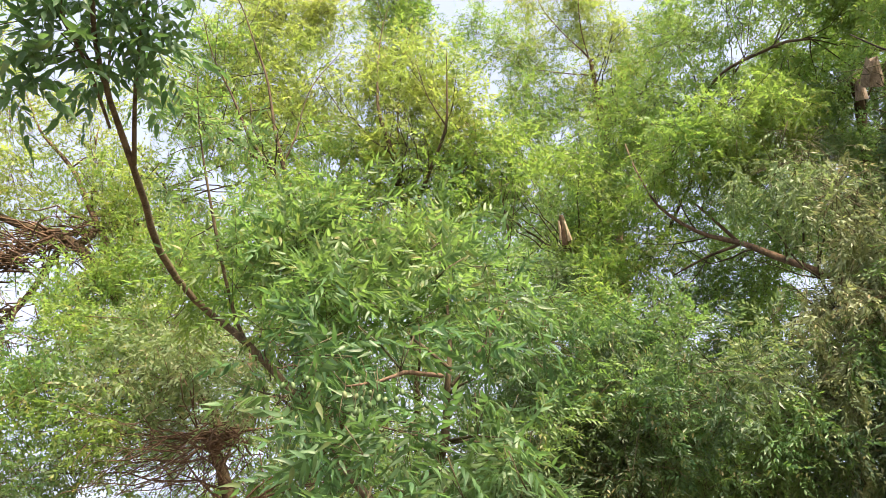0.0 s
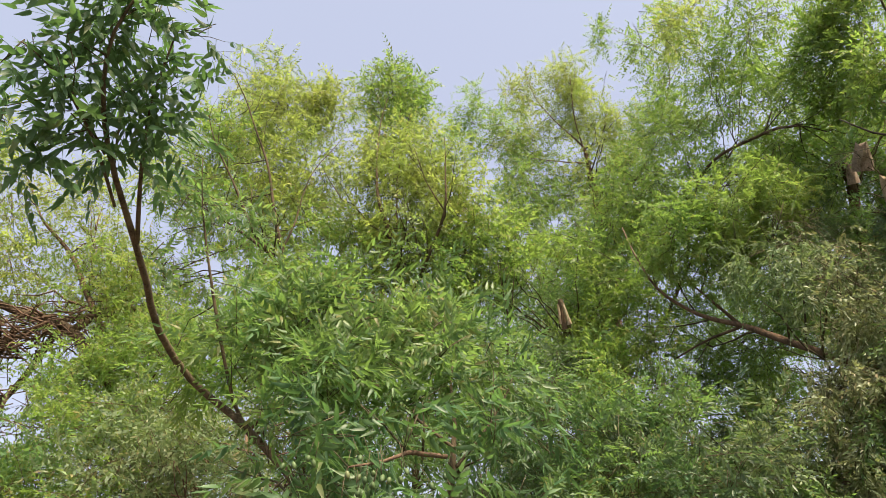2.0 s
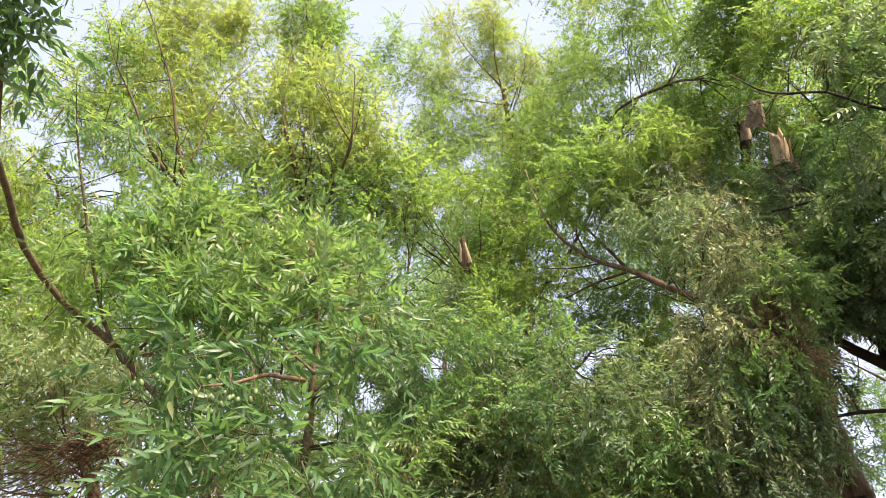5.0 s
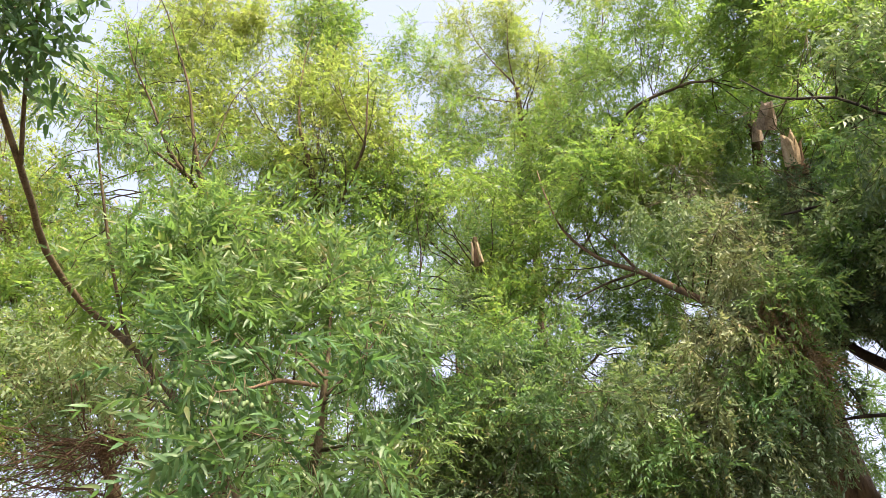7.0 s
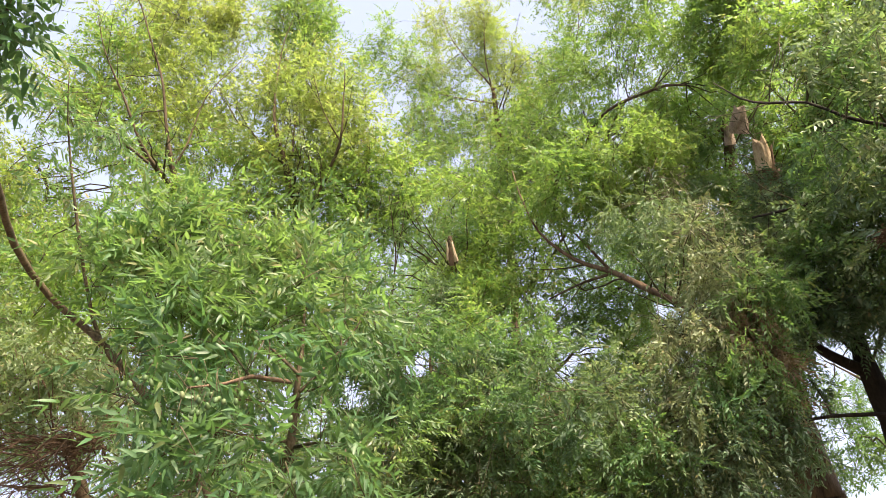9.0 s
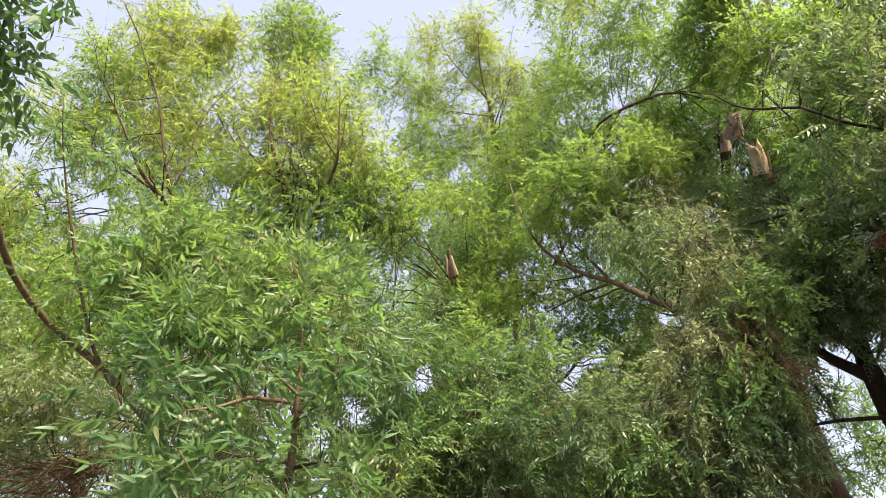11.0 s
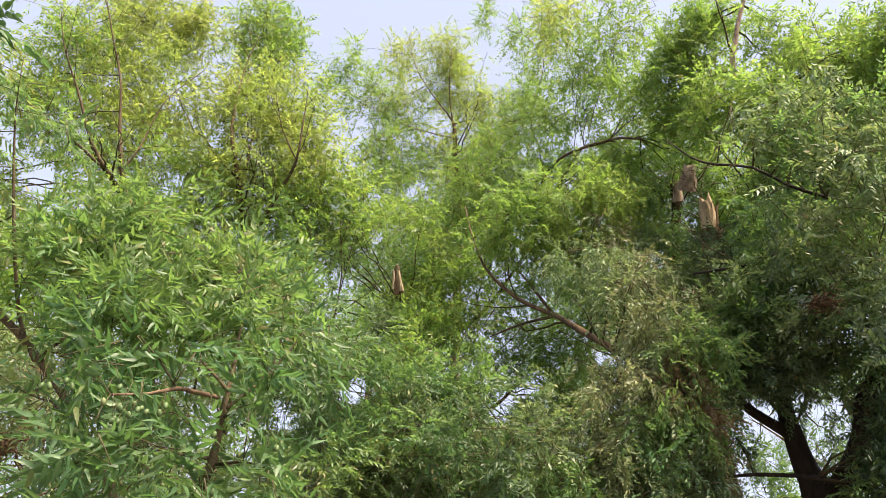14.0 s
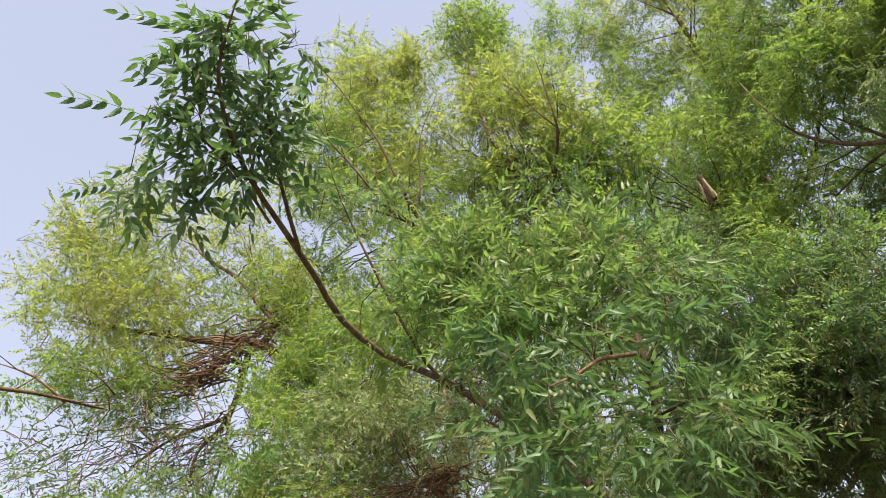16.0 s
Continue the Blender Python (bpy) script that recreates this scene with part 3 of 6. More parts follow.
# ---- openings in the foliage ----
for spot, before, behind, wide in (
        # along the arching branch, its thin side stem and the fruiting twig
        ((-0.75, 3.42, 3.02), 1.50, 0.1, 0.065),
        ((-0.84, 3.41, 3.11), 1.50, 0.1, 0.065),
        ((-0.94, 3.39, 3.19), 1.50, 0.1, 0.065),
        ((-1.03, 3.36, 3.26), 1.50, 0.1, 0.065),
        ((-1.11, 3.31, 3.31), 1.50, 0.1, 0.065),
        ((-1.17, 3.19, 3.36), 1.50, 0.1, 0.065),
        ((-1.20, 3.07, 3.40), 1.50, 0.1, 0.065),
        ((-1.19, 2.95, 3.43), 1.50, 0.1, 0.065),
        ((-1.19, 2.83, 3.47), 1.50, 0.1, 0.065),
        ((-1.19, 2.72, 3.50), 1.50, 0.1, 0.065),
        ((-0.95, 3.39, 3.25), 1.20, 0.1, 0.045),
        ((-0.99, 3.30, 3.40), 1.20, 0.1, 0.045),
        ((-1.03, 3.21, 3.55), 1.20, 0.1, 0.045),
        ((-1.06, 3.13, 3.69), 1.20, 0.1, 0.045),
        ((-0.08, 2.89, 2.79), 0.60, 0.1, 0.050),
        ((-0.16, 2.79, 2.76), 0.60, 0.1, 0.050),
        ((-0.04, 2.98, 2.74), 0.60, 0.1, 0.050),
        ((-0.05, 3.08, 2.63), 0.60, 0.1, 0.050),
        ((-0.45, 3.44, 2.66), 1.20, 0.1, 0.055),
        ((-0.40, 3.44, 2.60), 1.20, 0.1, 0.055),
        ((-0.36, 3.44, 2.55), 1.20, 0.1, 0.055),
        ((-0.31, 3.44, 2.50), 1.20, 0.1, 0.055),
        # round the bare reddish limb
        ((2.02, 4.52, 4.14), 1.80, 0.1, 0.065),
        ((1.95, 4.63, 4.27), 1.80, 0.1, 0.065),
        ((1.88, 4.74, 4.39), 1.80, 0.1, 0.065),
        ((1.82, 4.86, 4.52), 1.80, 0.1, 0.065),
        ((1.77, 4.98, 4.65), 1.80, 0.1, 0.065),
        ((1.66, 5.03, 4.73), 1.80, 0.1, 0.065),
        ((1.55, 5.07, 4.82), 1.80, 0.1, 0.065),
        ((1.43, 5.08, 4.93), 1.80, 0.1, 0.065),
        # along the dark side limb
        ((2.75, 3.24, 4.49), 1.80, 0.1, 0.080),
        ((2.68, 3.28, 4.55), 1.80, 0.1, 0.080),
        ((2.60, 3.32, 4.61), 1.80, 0.1, 0.080),
        ((2.46, 3.37, 4.74), 1.80, 0.1, 0.080),
        ((2.31, 3.46, 4.82), 1.80, 0.1, 0.080),
        ((2.18, 3.53, 4.91), 1.80, 0.1, 0.080),
        ((2.07, 3.58, 5.07), 1.80, 0.1, 0.080),
        # round the snapped wood
        ((0.72, 5.75, 5.27), 2.50, 0.1, 0.100),
        ((0.68, 5.75, 5.40), 2.50, 0.1, 0.070),
        ((2.89, 4.58, 5.46), 1.80, 0.1, 0.100),
        ((2.87, 4.55, 5.56), 1.80, 0.1, 0.080),
        ((2.76, 4.60, 5.84), 1.80, 0.1, 0.100),
        ((2.70, 4.68, 5.72), 1.80, 0.1, 0.060),
        # round the dark fork
        ((3.12, 4.43, 3.33), 2.00, 0.1, 0.090),
        ((3.07, 4.41, 3.45), 2.00, 0.1, 0.090),
        ((3.02, 4.38, 3.60), 2.00, 0.1, 0.090),
        ((2.87, 4.36, 3.69), 2.00, 0.1, 0.090),
        ((2.80, 4.35, 3.73), 2.00, 0.1, 0.090),
        ((2.86, 3.80, 3.25), 2.00, 0.1, 0.085),
        ((2.90, 3.73, 3.35), 2.00, 0.1, 0.085),
        ((2.93, 3.64, 3.47), 2.00, 0.1, 0.085),
        ((2.94, 3.56, 3.58), 2.00, 0.1, 0.085),
        # holes where the sky shows
        ((0.85, 5.14, 3.39), 2.20, 12.0, 0.046),
        ((1.01, 5.18, 3.23), 2.20, 12.0, 0.052),
        ((1.61, 5.08, 3.12), 2.20, 12.0, 0.046),
        ((1.15, 5.17, 3.18), 2.20, 12.0, 0.032),
        ((-3.00, 4.96, 4.14), 1.80, 12.0, 0.104),
        ((-3.03, 5.05, 3.94), 1.80, 12.0, 0.083),
        ((-3.24, 4.80, 4.11), 1.80, 12.0, 0.083),
        ((-3.35, 4.81, 3.95), 1.80, 12.0, 0.062),
        ((-2.71, 4.95, 4.48), 1.80, 12.0, 0.056),
        ((-4.09, 4.08, 3.99), 1.80, 12.0, 0.090),
        # before the clump of dead twigs
        ((2.74, 3.47, 3.96), 1.60, 0.1, 0.090),
        ((2.60, 4.03, 3.55), 2.20, 12.0, 0.102),
        ((2.55, 4.02, 3.63), 2.20, 12.0, 0.058),
        ((2.51, 4.19, 3.32), 2.20, 12.0, 0.054),
        ((2.61, 4.18, 3.21), 2.20, 12.0, 0.046),
        ((2.64, 4.10, 3.34), 2.20, 12.0, 0.042),
        ((2.91, 3.81, 3.57), 2.20, 12.0, 0.054),
        ((2.84, 3.87, 3.55), 2.20, 12.0, 0.048),
        ((2.97, 3.93, 3.23), 2.20, 12.0, 0.032),
        ((2.48, 4.25, 3.20), 2.20, 12.0, 0.034),
        ((0.08, 4.67, 3.52), 2.20, 12.0, 0.078),
        ((0.48, 4.59, 3.70), 2.20, 12.0, 0.054),
        ((1.27, 4.52, 3.64), 2.20, 12.0, 0.078),
        ((1.35, 4.46, 3.73), 2.20, 12.0, 0.054),
        ((1.28, 4.34, 3.99), 2.20, 12.0, 0.042),
        ((1.46, 4.41, 3.79), 2.20, 12.0, 0.039),
        ((1.78, 4.23, 3.92), 2.20, 12.0, 0.048),
        ((1.70, 4.20, 4.01), 2.20, 12.0, 0.026),
        ((0.60, 3.95, 4.68), 2.20, 12.0, 0.048),
        ((0.65, 3.91, 4.73), 2.20, 12.0, 0.026),
        ((1.53, 3.54, 4.91), 2.20, 12.0, 0.072),
        ((1.50, 3.72, 4.74), 2.20, 12.0, 0.042),
        ((-0.76, 3.95, 4.46), 2.20, 12.0, 0.048),
        ((-1.33, 3.83, 4.32), 2.20, 12.0, 0.072),
        ((0.45, 4.12, 4.47), 2.20, 12.0, 0.032),
        ((-0.72, 4.58, 3.40), 2.20, 12.0, 0.026),
        ((-2.47, 4.60, 4.41), 2.00, 12.0, 0.070),
        ((-0.93, 4.71, 5.16), 2.00, 12.0, 0.057),
        ((-1.69, 4.60, 4.98), 2.00, 12.0, 0.057),
        ((0.43, 5.47, 4.09), 2.00, 12.0, 0.086),
        ((0.04, 5.03, 3.72), 2.20, 12.0, 0.085),
        ((0.49, 4.94, 3.93), 2.20, 12.0, 0.046),
        ((1.54, 4.76, 3.94), 2.20, 12.0, 0.052),
        ((1.39, 4.84, 3.87), 2.20, 12.0, 0.065),):
    opening(spot, before, behind, wide)
for spot, reach, wide in (((2.87, 4.52, 5.55), 4.0, 0.20), ((2.78, 4.55, 5.80), 4.0, 0.16), ((1.95, 4.02, 4.72), 3.0, 0.22), ((1.98, 3.88, 4.15), 3.0, 0.22), ((1.72, 4.20, 4.80), 3.0, 0.2)):
    sunny(spot, reach, wide)

# ---- young neem tree close by ----
near = Tree("young_neem_tree", "young neem tree with arching brown branch, green fruit and drooping leaves", (0, 0, 0), BARK_YOUNG, seed=3, often=0.05)
near.limb([((-0.119, 3.215, -0.05), 0.034), ((-0.107, 3.183, 2.359), 0.026), ((-0.100, 3.151, 2.404), 0.024), ((-0.093, 3.132, 2.471), 0.022), ((-0.044, 3.084, 2.628), 0.016), ((-0.036, 2.979, 2.753), 0.012), ((-0.022, 2.930, 2.927), 0.008), ((-0.041, 3.010, 3.129), 0.005), ((-0.044, 3.130, 3.408), 0.002)], "trunk", label="slim upright brown stem")
near.limb([((-0.131, 3.430, 2.310), 0.0208), ((-0.359, 3.436, 2.552), 0.0168), ((-0.447, 3.436, 2.662), 0.0160), ((-0.679, 3.428, 2.948), 0.0160), ((-0.940, 3.391, 3.195), 0.0152), ((-1.112, 3.312, 3.311), 0.0144), ((-1.199, 3.074, 3.401), 0.0144), ((-1.186, 2.835, 3.466), 0.0136), ((-1.185, 2.643, 3.533), 0.0128), ((-1.198, 2.351, 3.672), 0.0096), ((-1.169, 2.157, 3.786), 0.0080), ((-1.118, 2.033, 3.908), 0.0064), ((-1.007, 1.940, 4.024), 0.0040), ((-0.898, 1.876, 4.170), 0.0024)], "branch", label="long brown branch arching upward", wobble=0.006)
near.limb([((-1.180, 2.643, 3.536), 0.009), ((-1.128, 2.438, 3.708), 0.007), ((-1.073, 2.280, 3.879), 0.006), ((-0.970, 2.142, 4.034), 0.003)], "branch")
near.limb([((-1.188, 2.626, 3.551), 0.007), ((-1.248, 2.487, 3.739), 0.005), ((-1.204, 2.356, 3.886), 0.003)], "branch")
near.limb([((-1.187, 2.533, 3.573), 0.006), ((-1.209, 2.223, 3.634), 0.005), ((-1.262, 2.028, 3.689), 0.003), ((-1.298, 1.926, 3.671), 0.002)], "branch")
near.limb([((-1.198, 2.351, 3.672), 0.006), ((-1.215, 2.093, 3.668), 0.004), ((-1.231, 1.956, 3.693), 0.002)], "branch")
near.limb([((-0.847, 3.439, 3.098), 0.010), ((-0.953, 3.386, 3.253), 0.008), ((-1.065, 3.133, 3.686), 0.006), ((-1.112, 2.954, 3.961), 0.003), ((-1.103, 2.820, 4.105), 0.002)], "branch", wobble=0.004)
near.limb([((-0.049, 2.926, 2.794), 0.008), ((-0.115, 2.849, 2.776), 0.008), ((-0.158, 2.793, 2.761), 0.007), ((-0.218, 2.748, 2.716), 0.005), ((-0.299, 2.716, 2.677), 0.003)], "branch", label="short reddish side twig", bark=BARK_RED)
near.limb([((-0.046, 3.077, 2.644), 0.007), ((-0.137, 2.970, 2.616), 0.004), ((-0.229, 2.846, 2.615), 0.002)], "branch")
near.limb([((-0.037, 2.975, 2.761), 0.006), ((0.085, 3.003, 2.952), 0.004), ((0.173, 3.032, 3.111), 0.003)], "branch")
near.limb([((-0.028, 2.937, 2.846), 0.006), ((-0.255, 3.059, 3.094), 0.004), ((-0.465, 3.118, 3.313), 0.003)], "branch")
for spot, fill, hang, single in (
        ((-1.14, 2.05, 4.02, 0.16), 1.0, 0.30, 16), ((-1.02, 2.07, 4.13, 0.15), 1.0, 0.30, 14), ((-1.24, 2.03, 3.85, 0.15), 0.8, 0.30, 12), ((-1.13, 2.25, 3.95, 0.19), 1.0, 0.28, 14),
        ((-1.30, 2.16, 3.71, 0.17), 0.9, 0.30, 16), ((-1.41, 2.09, 3.60, 0.11), 0.6, 0.35, 14), ((-1.47, 2.04, 3.58, 0.07), 0.6, 0.35, 8), ((-1.32, 1.95, 3.78, 0.07), 0.45, 0.40, 6),
        ((-1.24, 2.37, 3.71, 0.14), 0.6, 0.35, 10), ((-0.99, 2.21, 3.98, 0.15), 0.7, 0.35, 10), ((-0.85, 2.15, 4.09, 0.09), 0.5, 0.45, 10), ((-1.36, 2.24, 3.59, 0.08), 0.5, 0.40, 6), ((-1.09, 2.41, 3.91, 0.13), 0.45, 0.35, 6),
        ((-1.11, 1.93, 4.11, 0.15), 0.9, 0.3, 6)):
    near.bough(spot, CROWN_LEAVES, LEAF_NEAR, fill * 0.52, hang * 0.95, 1.0, 0.22, 0.74, True, 6, single, loose=0.85)
# light from above put into leaf colour: fresh green on top, deeper green below
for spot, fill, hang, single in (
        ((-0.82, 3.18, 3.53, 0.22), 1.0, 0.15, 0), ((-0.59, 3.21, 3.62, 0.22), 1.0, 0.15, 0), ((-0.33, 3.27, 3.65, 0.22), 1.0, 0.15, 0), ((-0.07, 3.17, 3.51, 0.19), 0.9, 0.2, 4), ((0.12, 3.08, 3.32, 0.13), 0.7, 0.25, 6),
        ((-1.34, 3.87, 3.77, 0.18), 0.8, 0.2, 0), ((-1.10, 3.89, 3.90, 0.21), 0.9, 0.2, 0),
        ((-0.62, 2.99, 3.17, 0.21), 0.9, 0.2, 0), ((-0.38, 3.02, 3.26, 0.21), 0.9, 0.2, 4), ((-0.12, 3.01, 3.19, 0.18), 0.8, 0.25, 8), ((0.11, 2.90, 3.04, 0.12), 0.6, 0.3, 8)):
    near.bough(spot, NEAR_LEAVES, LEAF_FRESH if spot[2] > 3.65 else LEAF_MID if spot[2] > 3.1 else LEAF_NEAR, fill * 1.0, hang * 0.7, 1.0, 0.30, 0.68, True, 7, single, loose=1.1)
# lowest boughs all deep green, continuing the painted falloff of light
for spot, fill, hang, single in (
        ((-0.47, 2.76, 2.80, 0.14), 0.6, 0.3, 10), ((-0.32, 2.81, 2.93, 0.16), 0.6, 0.3, 10), ((-0.12, 2.80, 2.93, 0.12), 0.5, 0.3, 10), ((-0.32, 2.64, 2.55, 0.12), 0.6, 0.35, 14),
        ((-0.17, 2.73, 2.57, 0.14), 0.55, 0.35, 14), ((0.06, 2.90, 2.78, 0.12), 0.5, 0.35, 10), ((-0.03, 2.78, 2.52, 0.14), 0.55, 0.35, 12), ((0.15, 2.98, 2.61, 0.16), 0.6, 0.35, 12), ((-0.21, 2.67, 2.40, 0.12), 0.6, 0.35, 10),
        ((-0.73, 3.19, 3.09, 0.09), 0.6, 0.3, 0), ((-0.61, 3.18, 2.93, 0.09), 0.6, 0.3, 0), ((-0.35, 2.94, 2.60, 0.10), 0.4, 0.3, 0), ((-0.16, 3.01, 2.54, 0.10), 0.4, 0.3, 0), ((-0.33, 2.94, 2.61, 0.11), 0.55, 0.3, 8), ((0.11, 3.19, 2.66, 0.14), 0.6, 0.3, 10), ((-0.02, 3.02, 2.51, 0.11), 0.5, 0.3, 8), ((-0.22, 3.01, 2.46, 0.13), 0.5, 0.3, 4), ((0.19, 3.14, 3.22, 0.11), 0.5, 0.3, 8), ((-0.60, 3.17, 2.94, 0.11), 0.5, 0.3, 6)):
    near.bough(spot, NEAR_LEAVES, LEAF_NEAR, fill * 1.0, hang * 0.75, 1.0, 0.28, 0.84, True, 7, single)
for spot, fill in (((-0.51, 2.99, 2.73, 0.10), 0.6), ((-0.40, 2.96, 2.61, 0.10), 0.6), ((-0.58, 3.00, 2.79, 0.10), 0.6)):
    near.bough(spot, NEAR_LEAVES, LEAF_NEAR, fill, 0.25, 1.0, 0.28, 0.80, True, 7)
for spot, count in (((-0.32, 2.65, 2.61, 0.05), 8), ((-0.42, 2.66, 2.65, 0.05), 4), ((-0.22, 2.65, 2.60, 0.05), 7), ((-0.13, 2.79, 2.51, 0.05), 3), ((-0.03, 2.73, 2.59, 0.04), 4), ((0.10, 2.90, 2.59, 0.07), 5)):
    near.fruits(spot, count, None)
leaf_data = []
for v, f in NEAR_LEAVES + CROWN_LEAVES:
    me = bpy.data.meshes.new("leaf")
    me.from_pydata(v.tolist(), [], f.tolist())
    me.polygons.foreach_set("use_smooth", [True] * len(me.polygons))
    me.materials.append(LEAF_NEAR)
    leaf_data.append(me)
for at, rot, s, kind in near.sprouts[:300]:
    ob = new("leaf", leaf_data[kind])
    ob.parent = near.limbs[int(near.nearest(at)[4])]
    ob.matrix_local = Matrix.Translation(at) @ Matrix(rot.tolist()).to_4x4() @ Matrix.Scale(s, 4)
for spot, fill in (((-1.19, 2.99, 4.11, 0.19), 0.40), ((-1.02, 3.20, 4.14, 0.17), 0.40), ((-1.12, 3.23, 3.89, 0.16), 0.35), ((-1.24, 2.75, 4.15, 0.16), 0.30), ((-1.26, 3.04, 3.86, 0.13), 0.30), ((-1.32, 3.54, 3.70, 0.14), 0.35), ((-1.08, 3.11, 4.27, 0.12), 0.4)):
    near.bough(spot, NEAR_LEAVES, LEAF_MID, fill * 0.7, 0.20, 1.0, 0.26, 0.60, True, 6)
near.finish()

# ---- old leaning neem with the broken top ----
old = Tree("old_neem_tree", "old leaning neem tree with a split broken trunk top", (0, 0, 0), BARK_OLD, seed=21)
old.limb([((2.847, 5.010, -0.05), 0.20), ((2.843, 4.997, 2.891), 0.17), ((2.827, 4.964, 3.039), 0.16), ((2.797, 4.932, 3.190), 0.15), ((2.723, 4.879, 3.730), 0.13), ((2.746, 4.870, 4.202), 0.12), ((2.920, 4.852, 4.880), 0.10), ((3.019, 4.848, 5.343), 0.085), ((3.039, 4.809, 5.541), 0.080)], "trunk", sides=14)
wedge("split_wood", (2.926, 4.668, 5.401), (2.859, 4.530, 5.598), 0.070, 0.05, WOOD_BARE, old.root, "pale tan split wood of the snapped trunk", 5)
wedge("torn_bark", (2.956, 4.677, 5.370), (2.949, 4.572, 5.560), 0.045, 0.035, BARK_RED, old.root, "torn reddish bark on the snapped trunk", 8)
wedge("peeling_bark", (2.732, 4.566, 5.638), (2.726, 4.429, 5.780), 0.072, 0.06, BARK_PALE, old.root, "grey-pink peeling bark on the snapped trunk", 6)
wedge("peeling_bark", (2.761, 4.763, 5.706), (2.725, 4.655, 5.841), 0.040, 0.04, BARK_PALE, old.root, "grey-pink peeling bark on the snapped trunk", 7)
tangle(old, (2.78, 4.47, 5.60, 0.06), 14, 0.20, 0.004, 0.6, 0.0)
tangle(old, (2.99, 4.70, 5.36, 0.05), 30, 0.22, 0.005, 0.6, 0.1)
old.limb([((2.879, 5.042, 4.438), 0.04), ((2.921, 5.269, 5.064), 0.040), ((2.848, 5.036, 5.587), 0.036), ((2.793, 4.851, 5.825), 0.040), ((2.715, 4.776, 5.948), 0.018)], "limb", sides=9)
old.limb([((2.719, 4.802, 4.122), 0.045), ((2.296, 4.656, 4.113), 0.028), ((2.019, 4.519, 4.145), 0.022), ((1.876, 4.739, 4.391), 0.022), ((1.769, 4.983, 4.653), 0.019), ((1.546, 5.071, 4.816), 0.014), ((1.320, 5.098, 5.039), 0.009), ((1.200, 5.063, 5.288), 0.007), ((1.137, 5.119, 5.632), 0.004)], "limb", bark=BARK_RED, label="bare reddish-brown side limb")
old.limb([((1.805, 5.063, 4.703), 0.014), ((1.650, 5.052, 4.885), 0.010), ((1.528, 5.082, 5.071), 0.005)], "limb", bark=BARK_RED)
old.limb([((1.840, 5.026, 4.644), 0.012), ((1.577, 5.033, 4.581), 0.009), ((1.337, 5.054, 4.461), 0.005)], "limb")
old.limb([((2.737, 4.841, 3.789), 0.05), ((2.305, 4.551, 3.846), 0.03), ((1.968, 4.465, 3.852), 0.018), ((1.760, 4.477, 3.770), 0.008)], "limb")
old.limb([((2.761, 4.915, 3.456), 0.05), ((2.179, 4.677, 3.467), 0.03), ((1.645, 4.594, 3.368), 0.018), ((1.134, 4.721, 3.421), 0.010), ((0.756, 4.802, 3.642), 0.005)], "limb")
old.limb([((2.919, 4.900, 4.816), 0.03), ((2.862, 4.190, 4.672), 0.015), ((2.847, 3.754, 4.479), 0.008)], "limb")
